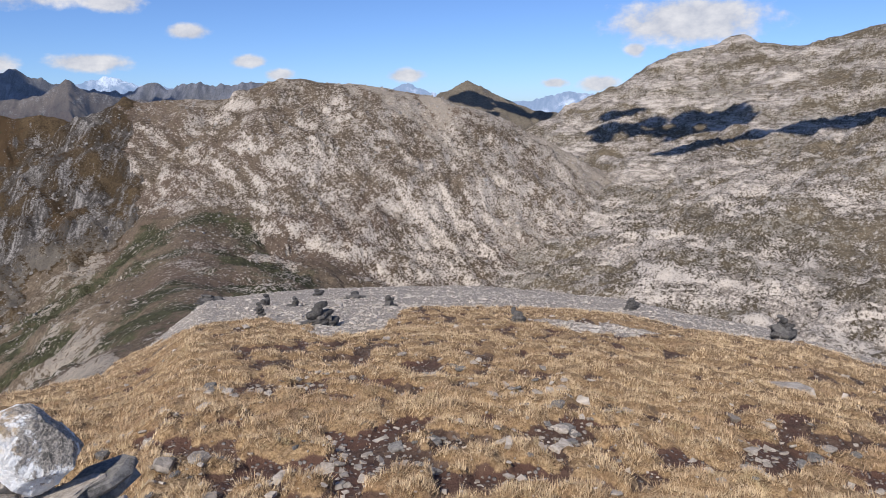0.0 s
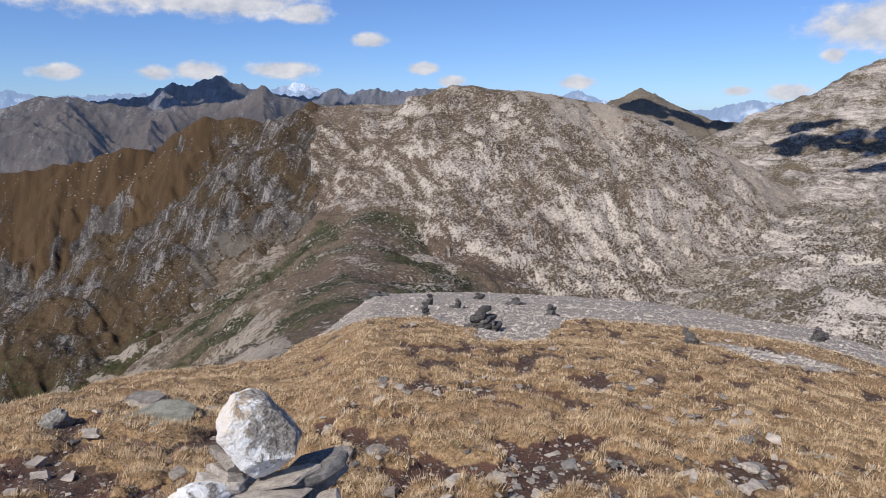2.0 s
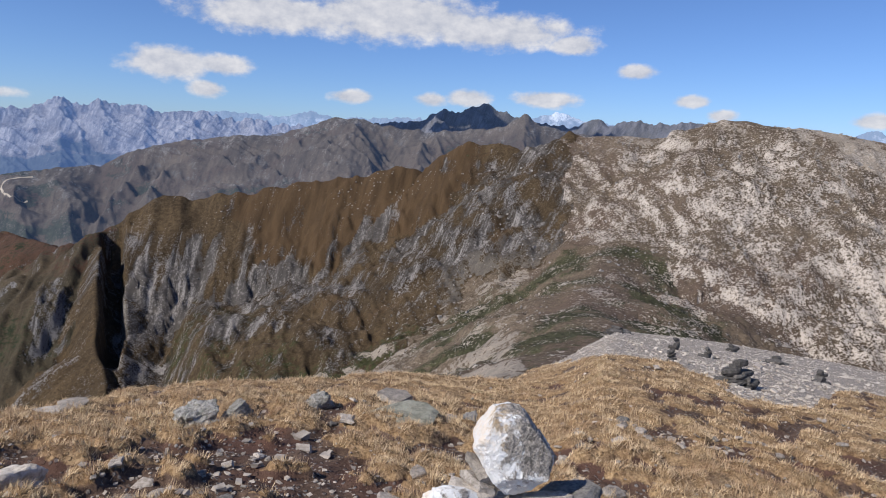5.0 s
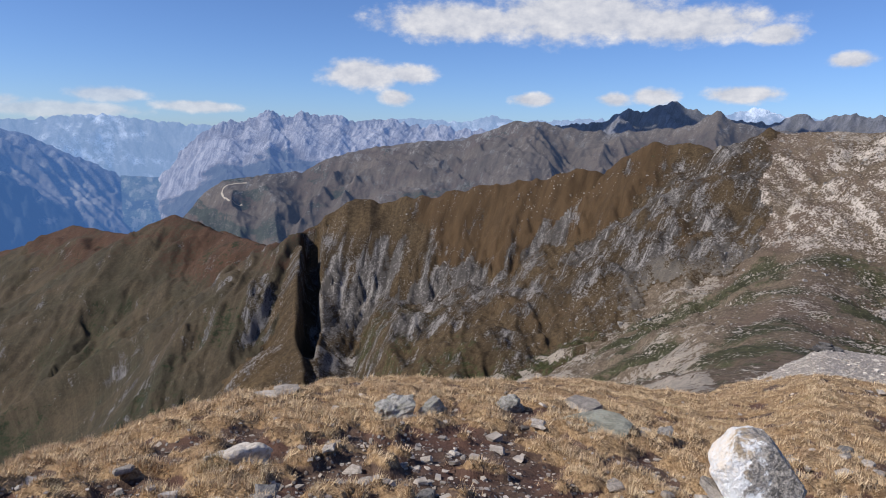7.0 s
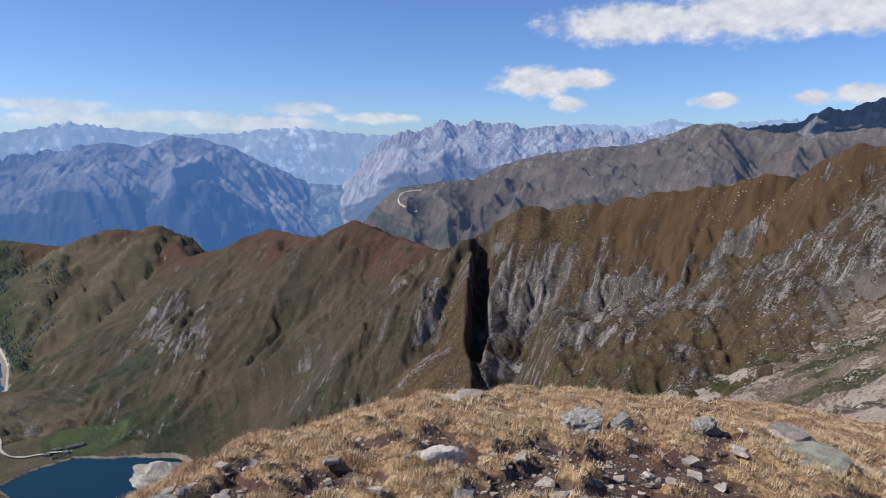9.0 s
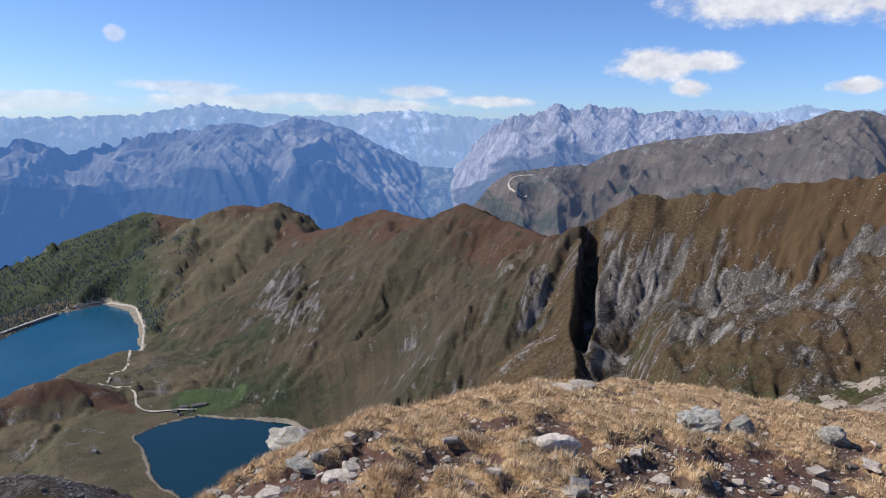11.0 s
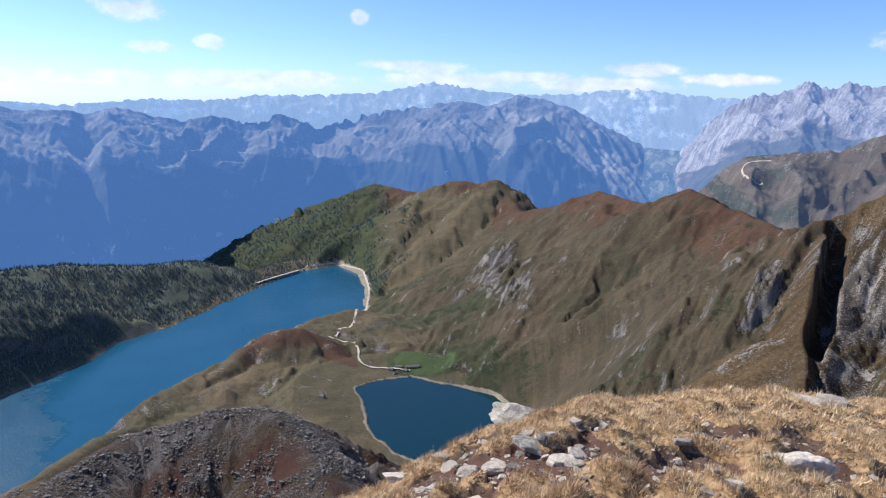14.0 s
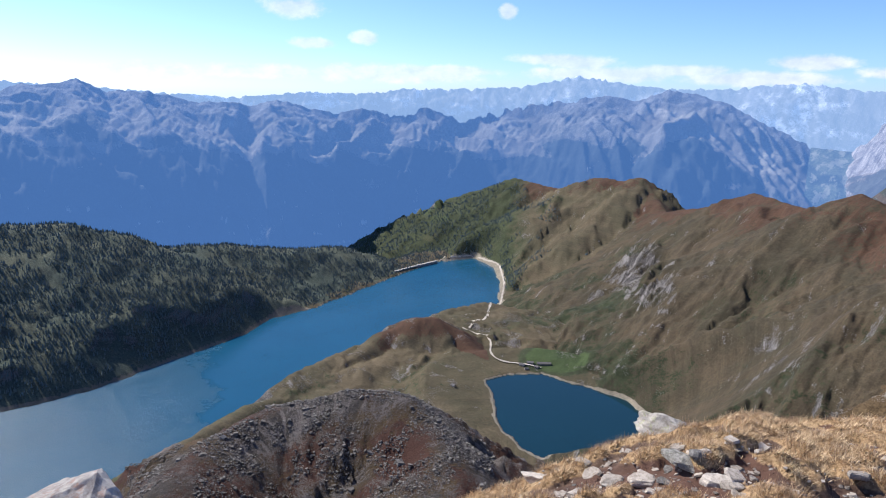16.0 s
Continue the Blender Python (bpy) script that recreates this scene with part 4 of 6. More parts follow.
# ---- water ----
def water_material(name, colour, rough, ripple, gust):
    mat, nt, bsdf = nodes_of(name)
    k = Kit(nt)
    v, w = k.coords(), k.coords((1, 0.25, 1))
    sep = k.N("ShaderNodeSeparateXYZ")
    k.L(v, sep.inputs[0])
    # a breeze ruffles its eastern end; the ragged edge is placed to fit the camera's view
    lee = k.math("ADD", k.math("ADD", k.math("MULTIPLY", sep.outputs[0], 0.407), k.math("MULTIPLY", sep.outputs[1], 0.913)), k.math("MULTIPLY", k.noise(v, 0.004, 7, 0.68), 620.0))
    wind = k.math("ADD", k.math("MULTIPLY", k.step(lee, 350, 290), k.math("ADD", 0.3, k.math("MULTIPLY", k.noise(v, 0.03, 7, 0.8), 1.3))), k.math("MULTIPLY", k.step(k.noise(w, 0.006, 4, 0.6, 0.5), 0.45, 0.65), 0.2))
    k.L(k.mix(k.noise(v, 0.004, 3), colour, tuple(c * 0.7 for c in colour)), bsdf.inputs["Base Color"])
    k.L(k.math("ADD", k.math("MULTIPLY", wind, gust), rough), bsdf.inputs["Roughness"])
    bsdf.inputs["IOR"].default_value = 1.33
    k.bump(bsdf, k.math("MULTIPLY", k.noise(v, 0.22, 6, 0.75), k.math("ADD", 0.2, wind)), ripple, 1.6)
    return mat


def build_lake(name, outline, level, mat, label):
    bm = bmesh.new()
    cx, cy = sum(p[0] for p in outline) / len(outline), sum(p[1] for p in outline) / len(outline)
    ring = []
    for (ax, ay), (bx, by) in zip(outline, outline[1:] + outline[:1]):
        for i in range(6):
            t = i / 6
            px, py = ax + (bx - ax) * t, ay + (by - ay) * t
            ln = math.hypot(px - cx, py - cy)
            ring.append(bm.verts.new((px + (px - cx) / ln * 45, py + (py - cy) / ln * 45, level)))
    bm.faces.new(ring)
    bmesh.ops.recalc_face_normals(bm, faces=bm.faces)
    if bm.faces[:][0].normal.z < 0:
        bmesh.ops.reverse_faces(bm, faces=bm.faces)
    bmesh.ops.triangulate(bm, faces=bm.faces[:])
    me = bpy.data.meshes.new(name)
    bm.to_mesh(me), bm.free()
    me.materials.append(mat)
    return tagged(new(name, me), label, "lake", kind="structure")


M_WATER = water_material("long_lake_water", (0.010, 0.085, 0.16), 0.10, 0.8, 0.23)
M_WATER_DEEP = water_material("small_lake_water", (0.006, 0.034, 0.05), 0.05, 0.1, 0.0)
build_lake("long_lake", RITOM, RITOM_Z, M_WATER, "long turquoise reservoir lake with sunlit ripples")
build_lake("small_lake", TOM, TOM_Z, M_WATER_DEEP, "small dark blue mountain lake with pale shore")


# ---- summit ground ----
def gravel_share(x, y):
    """Share of bare gravel on the summit: the far shoulder and a patch before it."""
    r, az = np.hypot(x, y), np.degrees(np.arctan2(x, y))
    edge = np.interp(az, [20, 30, 35.5, 38, 40, 44, 46.5, 48, 51.5, 53, 54.5, 61, 68, 77, 83, 92], [40, 22, 14.5, 11.8, 12.5, 12.3, 10.0, 9.0, 8.8, 10.5, 13.4, 14.6, 16.4, 15.6, 14.6, 15])
    n = fbm(x / 1.6, y / 1.6, 4, 301)
    g = smooth(r + 1.4 * n, edge - 0.4, edge + 0.6)
    patch = smooth(np.hypot((az - 71.5) / 5.8, (r - 11.9) / 1.5) + 0.5 * n, 1.0, 0.75)
    return np.maximum(g, patch)


def hummocks(x, y, cell, seed):
    """Distance to the nearest hummock centre, in cells, and the way to it."""
    gx, gy = x / cell, y / cell
    ix, iy = np.floor(gx), np.floor(gy)
    best, bx, by = np.full(x.shape, 9.0), np.zeros(x.shape), np.zeros(x.shape)
    for i in (-1, 0, 1):
        for j in (-1, 0, 1):
            cx, cy = ix + i, iy + j
            h = np.sin(cx * 127.1 + cy * 311.7 + seed) * 43758.5453
            k = np.sin(cx * 269.5 + cy * 183.3 + seed) * 28001.8384
            dx, dy = cx + h - np.floor(h) - gx, cy + k - np.floor(k) - gy
            d = dx * dx + dy * dy
            near = d < best
            best, bx, by = np.where(near, d, best), np.where(near, dx, bx), np.where(near, dy, by)
    return np.sqrt(best), bx * cell, by * cell


# stony patches on the summit: x, y, spread, stones
STONY = [(3.5, 3.9, 0.28, 14), (3.8, 3.65, 0.3, 24), (4.1, 3.5, 0.3, 14), (5.65, 3.1, 0.35, 20), (4.85, 1.95, 0.28, 20), (4.12, 1.3, 0.24, 16), (4.7, 0.32, 0.3, 14), (5.0, 0.1, 0.35, 12), (2.6, 2.1, 0.3, 10), (2.6, 3.55, 0.25, 8),
         (2.2, 2.5, 0.2, 8), (3.2, 1.6, 0.35, 14), (-1.2, 2.6, 0.25, 12), (-0.85, 2.8, 0.3, 6), (-1.5, 2.5, 0.2, 7), (-0.1, 2.7, 0.4, 5), (0.42, 3.3, 0.3, 8), (0.7, 3.55, 0.35, 8), (1.2, 3.1, 0.4, 6), (1.0, 4.3, 0.3, 5)]


def soil_share(x, y):
    """Share of dark soil and stones between the turf."""
    d, _, _ = hummocks(x, y, 0.34, 3.0)
    n = 0.5 * fbm(x / 0.7, y / 0.7, 4, 311) + 0.42 * fbm(x / 0.15, y / 0.15, 3, 317) + 0.45 * fbm(x / 2.4, y / 2.4, 3, 315) + 1.4 * (d - 0.405)
    for px, py, spread, _ in STONY:
        n = n + 0.34 * np.exp(-((x - px) ** 2 + (y - py) ** 2) / (2 * (spread * 1.1) ** 2))
    return smooth(n, 0.0, 0.44)


def stony(x, y):
    """How thick the stones lie in the stony patches."""
    n = 0.0 * x
    for px, py, spread, _ in STONY:
        n = n + np.exp(-((x - px) ** 2 + (y - py) ** 2) / (2 * spread ** 2))
    return np.minimum(n, 1.0)


def micro(x, y):
    """Turf hummocks and small steps."""
    r = np.hypot(x, y)
    turf = (1 - soil_share(x, y)) * (1 - gravel_share(x, y))
    d, _, _ = hummocks(x, y, 0.34, 3.0)
    small, _, _ = hummocks(x, y, 0.13, 7.0)
    lump = turf * (0.065 * np.maximum(0, 1 - (d / 0.75) ** 2) + 0.022 * np.maximum(0, 1 - (small / 0.7) ** 2) * smooth(r, 9, 5))
    return (lump + 0.02 * fbm(x / 0.12, y / 0.12, 3, 331)) * smooth(r, 0.6, 1.5) + 0.10 * fbm(x / 2.5, y / 2.5, 3, 341) * smooth(r, 1, 5)


def ground_z(x, y):
    return summit(x, y) + micro(x, y) * smooth(np.hypot(x, y), 60, 30)


def ground_material():
    mat, nt, bsdf = nodes_of("summit_ground")
    k = Kit(nt)
    v = k.coords()
    att = k.attr("cover")
    sep = k.N("ShaderNodeSeparateColor")
    k.L(att.outputs["Color"], sep.inputs[0])
    mid, fine, grit = k.noise(v, 2.2, 5, 0.6), k.noise(v, 14, 6, 0.7), k.noise(v, 60, 3, 0.6)
    turf = k.mix(k.step(mid, 0.3, 0.7), (0.30, 0.195, 0.105), (0.42, 0.295, 0.165))
    turf = k.mix(k.step(fine, 0.35, 0.7), turf, (0.22, 0.14, 0.08))
    turf = k.times(turf, k.mix(k.step(k.math("ADD", k.math("MULTIPLY", grit, 0.5), k.math("MULTIPLY", k.noise(v, 26, 4, 0.7), 0.5)), 0.40, 0.60), (0.62, 0.58, 0.54), (1.25, 1.25, 1.25)))
    soil = k.mix(k.step(fine, 0.35, 0.65), (0.055, 0.034, 0.026), (0.15, 0.10, 0.072))
    soil = k.mix(k.step(k.noise(v, 1.3, 3), 0.44, 0.6), soil, (0.105, 0.058, 0.043))
    stone = k.mix(k.step(grit, 0.35, 0.65), (0.30, 0.28, 0.26), (0.16, 0.145, 0.135))
    pebbles = k.step(k.cells(v, 26), 0.34, 0.2)
    soil = k.mix(k.math("MULTIPLY", pebbles, k.step(mid, 0.35, 0.6)), soil, stone)
    gravel = k.mix(k.step(k.cells(v, 42), 0.25, 0.7), k.mix(k.step(fine, 0.3, 0.7), (0.54, 0.475, 0.405), (0.38, 0.33, 0.28)), (0.24, 0.205, 0.175))
    jag = k.math("MULTIPLY", k.math("SUBTRACT", fine, 0.5), 0.8)
    col = k.mix(k.step(k.math("ADD", sep.outputs[0], jag), 0.4, 0.6), turf, soil)
    col = k.mix(k.step(k.math("ADD", sep.outputs[1], jag), 0.42, 0.58), col, gravel)
    k.L(col, bsdf.inputs["Base Color"])
    bsdf.inputs["Roughness"].default_value = 0.95
    bsdf.inputs["Specular IOR Level"].default_value = 0.15
    k.bump(bsdf, k.math("ADD", fine, k.math("MULTIPLY", pebbles, 0.4)), 0.8, 0.03)
    return mat


def build_summit():
    az = np.concatenate([np.arange(-180, -86, 3.0), np.arange(-86, 98, 0.36), np.arange(98, 180, 3.0)])
    rr = [0.0005, 0.06, 0.13, 0.2, 0.27, 0.35]
    while rr[-1] < 37.5:
        rr.append(rr[-1] * (1.02 if rr[-1] < 1.2 else 1.0105))
    A, R = np.meshgrid(np.radians(az), np.array(rr))
    x, y = R * np.sin(A), R * np.cos(A)
    z = ground_z(x, y)
    cover = np.zeros((*x.shape, 4))
    cover[..., 0], cover[..., 1] = soil_share(x, y), gravel_share(x, y)
    nr, na = x.shape
    idx = np.arange(nr * na).reshape(x.shape)
    q = np.stack([idx[:-1, :-1], idx[:-1, 1:], idx[1:, 1:], idx[1:, :-1]], -1).reshape(-1, 4)
    wrap = np.stack([idx[:-1, -1], idx[:-1, 0], idx[1:, 0], idx[1:, -1]], -1)
    ob = link_mesh("ground", np.stack([x, y, z], -1).reshape(-1, 3), np.concatenate([q, wrap])[:, ::-1], ground_material(), cover.reshape(-1, 4))
    tagged(ob, "summit ground of dry turf, soil and gravel", "ground", kind="structure")


build_summit()
# ---- stones, cairns, grass ----
def rock_material(name, light, dark, lichen=(0.30, 0.32, 0.16), amount=0.0, scale=1.0, bump=0.003, sparkle=0.2):
    mat, nt, bsdf = nodes_of(name)
    k = Kit(nt)
    v = k.coords()
    info = k.N("ShaderNodeObjectInfo")
    geo = k.N("ShaderNodeNewGeometry")
    shift = k.N("ShaderNodeVectorMath")
    shift.operation = "MULTIPLY_ADD"
    rnd = k.math("ADD", k.math("MULTIPLY", info.outputs["Random"], 17.0), k.math("MULTIPLY", geo.outputs["Random Per Island"], 9.0))
    k.L(v, shift.inputs[0])
    shift.inputs[1].default_value = (1, 1, 1)
    k.L(rnd, shift.inputs[2])
    v = shift.outputs[0]
    big, fine, grit = k.noise(v, 6 * scale, 4, 0.6, 0.6), k.noise(v, 28 * scale, 6, 0.72), k.noise(v, 110 * scale, 3, 0.6)
    col = k.mix(k.step(k.math("ADD", k.math("MULTIPLY", big, 0.6), k.math("MULTIPLY", fine, 0.5)), 0.4, 0.68), dark, light)
    tone = k.math("ADD", 0.72, k.math("MULTIPLY", k.math("FRACT", k.math("MULTIPLY", rnd, 3.7)), 0.5))
    hsv = k.N("ShaderNodeHueSaturation")
    k.L(tone, hsv.inputs["Value"]), k.L(col, hsv.inputs["Color"])
    col = k.mix(k.math("MULTIPLY", k.step(k.noise(v, 9 * scale, 5, 0.65), 0.62 - 0.2 * amount, 0.7 - 0.2 * amount), min(1.0, amount)), hsv.outputs[0], lichen)
    k.L(col, bsdf.inputs["Base Color"])
    bsdf.inputs["Roughness"].default_value = 0.85
    bsdf.inputs["Specular IOR Level"].default_value = sparkle
    k.bump(bsdf, k.math("ADD", fine, k.math("MULTIPLY", grit, 0.35)), 0.9, bump)
    return mat


M_SCHIST = rock_material("grey_schist", (0.50, 0.435, 0.37), (0.24, 0.205, 0.172), amount=0.15)
M_DARK_SCHIST = rock_material("dark_schist", (0.26, 0.24, 0.22), (0.10, 0.092, 0.085), amount=0.2)
M_LICHEN = rock_material("lichen_rock", (0.62, 0.58, 0.52), (0.24, 0.22, 0.19), (0.36, 0.38, 0.25), 0.4, scale=1.5, bump=0.02)


def quartz_material():
    """White vein quartz; grey-brown and black lichen, placed to fit the camera's view, with an ochre stain."""
    mat, nt, bsdf = nodes_of("white_quartz")
    k = Kit(nt)
    v = k.coords()

    def along(x, y, z):
        n = k.N("ShaderNodeVectorMath")
        n.operation = "DOT_PRODUCT"
        k.L(v, n.inputs[0])
        n.inputs[1].default_value = (x, y, z)
        return n.outputs["Value"]

    big, fine, grit = k.noise(v, 14, 4, 0.6, 0.6), k.noise(v, 55, 6, 0.75), k.noise(v, 190, 4, 0.7)
    col = k.mix(k.step(fine, 0.3, 0.7), (0.74, 0.72, 0.70), (0.93, 0.92, 0.90))
    grown = k.math("ADD", k.math("ADD", along(3.4, -5.6, 6.0), k.math("MULTIPLY", k.math("SUBTRACT", big, 0.5), 2.4)), k.math("MULTIPLY", k.math("SUBTRACT", fine, 0.5), 1.5))
    stain = k.mix(k.step(k.math("ADD", k.math("MULTIPLY", grit, 0.6), k.math("MULTIPLY", fine, 0.4)), 0.4, 0.58), (0.075, 0.06, 0.05), (0.44, 0.385, 0.325))
    col = k.mix(k.math("MULTIPLY", k.step(grown, 0.12, 0.32), 0.92), col, stain)
    black = k.math("MULTIPLY", k.step(k.math("ADD", grown, k.math("MULTIPLY", big, 1.0)), 0.75, 1.25), k.step(fine, 0.5, 0.6))
    col = k.mix(k.math("MULTIPLY", black, 0.85), col, (0.055, 0.05, 0.045))
    ochre = k.math("MULTIPLY", k.step(k.math("ADD", along(-4.5, 2.0, 2.5), k.math("MULTIPLY", k.noise(v, 20, 4), 1.0)), 0.62, 0.85), k.step(fine, 0.35, 0.6))
    col = k.mix(k.math("MULTIPLY", ochre, 0.45), col, (0.70, 0.47, 0.22))
    k.L(col, bsdf.inputs["Base Color"])
    bsdf.inputs["Roughness"].default_value = 0.6
    k.bump(bsdf, k.math("ADD", fine, k.math("MULTIPLY", grit, 0.4)), 1.0, 0.007)
    return mat


M_QUARTZ = quartz_material()
M_PALE = rock_material("pale_stone", (0.60, 0.535, 0.46), (0.34, 0.29, 0.24), amount=0.1)
M_BOULDER = rock_material("mountain_boulder", (0.42, 0.385, 0.35), (0.22, 0.20, 0.18), scale=0.02, bump=0.2)
M_BOULDER_DARK = rock_material("knoll_boulder", (0.21, 0.192, 0.175), (0.075, 0.067, 0.062), scale=0.03, bump=0.3)


def slab_mesh(name, seed, mat, sides=8, flat=0.22, jag=0.34):
    """A broken stone plate about 1 m across: uneven outline, chipped upper edge, sloping underside."""
    rnd = random.Random(seed)
    bm = bmesh.new()
    base = [(1 + rnd.uniform(-jag, jag)) * 0.5 for _ in range(sides)]
    sx, sy = rnd.uniform(0.8, 1.15), rnd.uniform(0.55, 0.9)
    rings = []
    for level, shrink in ((-0.5, 0.82), (-0.1, 1.0), (0.28, 0.97), (0.5, 0.80)):
        ring = []
        for i in range(sides):
            a = 2 * math.pi * (i + rnd.uniform(-0.18, 0.18)) / sides
            r = base[i] * shrink * rnd.uniform(0.94, 1.05)
            ring.append(bm.verts.new((r * math.cos(a) * sx, r * math.sin(a) * sy, (level + rnd.uniform(-0.09, 0.09)) * flat)))
        rings.append(ring)
    for lo, hi in zip(rings[:-1], rings[1:]):
        for i in range(sides):
            bm.faces.new((lo[i], lo[(i + 1) % sides], hi[(i + 1) % sides], hi[i]))
    mid = bm.verts.new((0.04, 0.02, 0.53 * flat))
    for i in range(sides):
        bm.faces.new((rings[-1][i], rings[-1][(i + 1) % sides], mid))
    bm.faces.new(rings[0][::-1])
    me = bpy.data.meshes.new(name)
    bm.to_mesh(me), bm.free()
    me.materials.append(mat)
    return me


def boulder_mesh(name, seed, mat, size=(1, 0.8, 0.7), sub=4, rough=0.36, cuts=11, taper=0.0):
    """An angular boulder: a ball cut by planes, then roughened."""
    rnd = random.Random(seed)
    bm = bmesh.new()
    bmesh.ops.create_icosphere(bm, subdivisions=sub, radius=0.5)
    planes = []
    for _ in range(cuts):
        n = Vector((rnd.gauss(0, 1), rnd.gauss(0, 1), rnd.gauss(0, 1))).normalized()
        planes.append((n, rnd.uniform(0.25, 0.42)))
    off = Vector((seed * 3.1, seed * 1.7, 0))
    for v in bm.verts:
        p = v.co.copy()
        for n, d in planes:
            over = p.dot(n) - d
            if over > 0:
                p -= n * over * 0.92
        p *= 1 + rough * (0.5 * noise.noise(p * 4 + off) + 0.25 * noise.noise(p * 11 + off))
        slim = 1 + taper * p.z
        v.co = Vector((p.x * size[0] * slim, p.y * size[1] * slim, p.z * size[2]))
    for f in bm.faces:
        f.smooth = False
    me = bpy.data.meshes.new(name)
    bm.to_mesh(me), bm.free()
    me.materials.append(mat)
    return me


def gz(x, y):
    return float(ground_z(np.array([x]), np.array([y]))[0])


SLABS = [slab_mesh("stone_slab", 10 + i, M_SCHIST, 7 + i % 4, 0.16 + 0.05 * (i % 3)) for i in range(8)]
M_GREEN_STONE = rock_material("green_stone", (0.37, 0.355, 0.28), (0.19, 0.18, 0.135), (0.40, 0.40, 0.27), 0.3, bump=0.01)
SLABS_GREEN = [slab_mesh("stone_slab", 51, M_GREEN_STONE, 8, 0.14)]
SLABS_PALE = [slab_mesh("stone_slab", 40 + i, M_PALE, 7 + i % 3, 0.2 + 0.06 * (i % 3)) for i in range(4)]
# slabs of the far cairns: lichened schist, its backlit shade put into the colour
M_BACKLIT_SCHIST = rock_material("backlit_lichen_schist", (0.15, 0.138, 0.128), (0.05, 0.046, 0.043), amount=0.1)
SLABS_BACKLIT = [slab_mesh("stone_slab", 80 + i, M_BACKLIT_SCHIST, 6 + i % 3, 0.16 + 0.05 * (i % 3)) for i in range(6)]
SLABS_DARK = [slab_mesh("stone_slab", 60 + i, M_DARK_SCHIST, 7 + i % 3, 0.16 + 0.05 * (i % 3)) for i in range(6)]


def put_rock(name, me, x, y, size, sink=0.25, turn=None, tilt=0.0, label="", cat="rock", group="", thick=None):
    ob = new(name, me)
    turn = random.uniform(0, 360) if turn is None else turn
    tall = max(v.co.z for v in me.vertices) - min(v.co.z for v in me.vertices)
    sz = size if thick is None else thick / tall
    ob.matrix_world = Matrix.Translation((x, y, gz(x, y) + tall * sz * (0.5 - sink))) @ pose(0, 0, 0, random.uniform(-8, 8) + tilt, random.uniform(-8, 8), turn) @ Matrix.Diagonal((size, size, sz, 1))
    return tagged(ob, label, cat, group)


def named_rocks():
    put_rock("rock", boulder_mesh("rock", 3, M_PALE, (1.0, 0.85, 0.62), 5), -0.29, 3.30, 0.29, 0.34, 40, label="pale lichen-spotted rock set in the turf")
    put_rock("rock", boulder_mesh("rock", 5, M_LICHEN, (1.25, 0.85, 0.75), 5, 0.6, 14), 0.53, 4.56, 0.33, 0.36, 60, label="rough grey-green lichen rock in dry grass")
    put_rock("rock", boulder_mesh("rock", 9, M_LICHEN, (1.1, 0.8, 0.6), 5, 0.6), 0.76, 4.56, 0.24, 0.36, 20, label="low grey rock beside a lichen rock")
    put_rock("rock", boulder_mesh("rock", 6, M_LICHEN, (1.1, 0.85, 0.65), 5, 0.55), 1.38, 4.88, 0.25, 0.36, 0, label="small grey rock with lichen in turf")
    put_rock("stone_slab", SLABS_GREEN[0], 1.88, 4.42, 0.52, 0.3, 25, label="long flat grey-green stone slab in turf", thick=0.04)
    put_rock("stone_slab", SLABS[2], 2.1, 5.3, 0.42, 0.3, 70, label="flat grey stone slab on dry grass")
    put_rock("stone_slab", SLABS[4], -0.40, 5.62, 0.34, 0.1, 15, label="flat grey slab at the summit edge", thick=0.035)
    put_rock("stone_slab", SLABS[0], -0.32, 5.66, 0.28, -0.4, 40, label="flat grey slab stacked at the summit edge", thick=0.03)
    put_rock("rock", boulder_mesh("rock", 12, rock_material("pale_lichen_rock", (0.66, 0.61, 0.54), (0.36, 0.32, 0.27), (0.42, 0.44, 0.2), 0.45, bump=0.01), (1.9, 0.9, 0.7), 5, cuts=16), -1.72, 3.37, 0.30, 0.36, 0, label="pale flat rock with green lichen at the edge")
    put_rock("rock", boulder_mesh("rock", 15, M_PALE, (1.4, 0.9, 0.35)), -1.45, 2.95, 0.14, 0.3, 80, label="pale rock at the edge of the turf")
    put_rock("rock", boulder_mesh("rock", 18, M_PALE, (1.2, 0.9, 0.5)), -2.05, 2.62, 0.14, 0.25, 40, label="pale broken rock on the brink")
    put_rock("rock", boulder_mesh("rock", 19, M_LICHEN, (1.3, 0.9, 0.4)), -1.32, 2.66, 0.15, 0.25, 10, label="flat pale rock in bare soil")
    put_rock("rock", boulder_mesh("rock", 20, M_PALE, (1.1, 0.9, 0.5)), -1.55, 2.52, 0.12, 0.25, 70, label="small ochre stone in bare soil")
    put_rock("rock", boulder_mesh("rock", 21, rock_material("red_lichen_rock", (0.58, 0.54, 0.50), (0.28, 0.24, 0.22), (0.36, 0.16, 0.10), 0.45, bump=0.01), (1.0, 0.9, 0.9)), -2.52, 0.655, 0.44, 0.0, 30, label="pale rock with red and green lichen at the brink")


named_rocks()


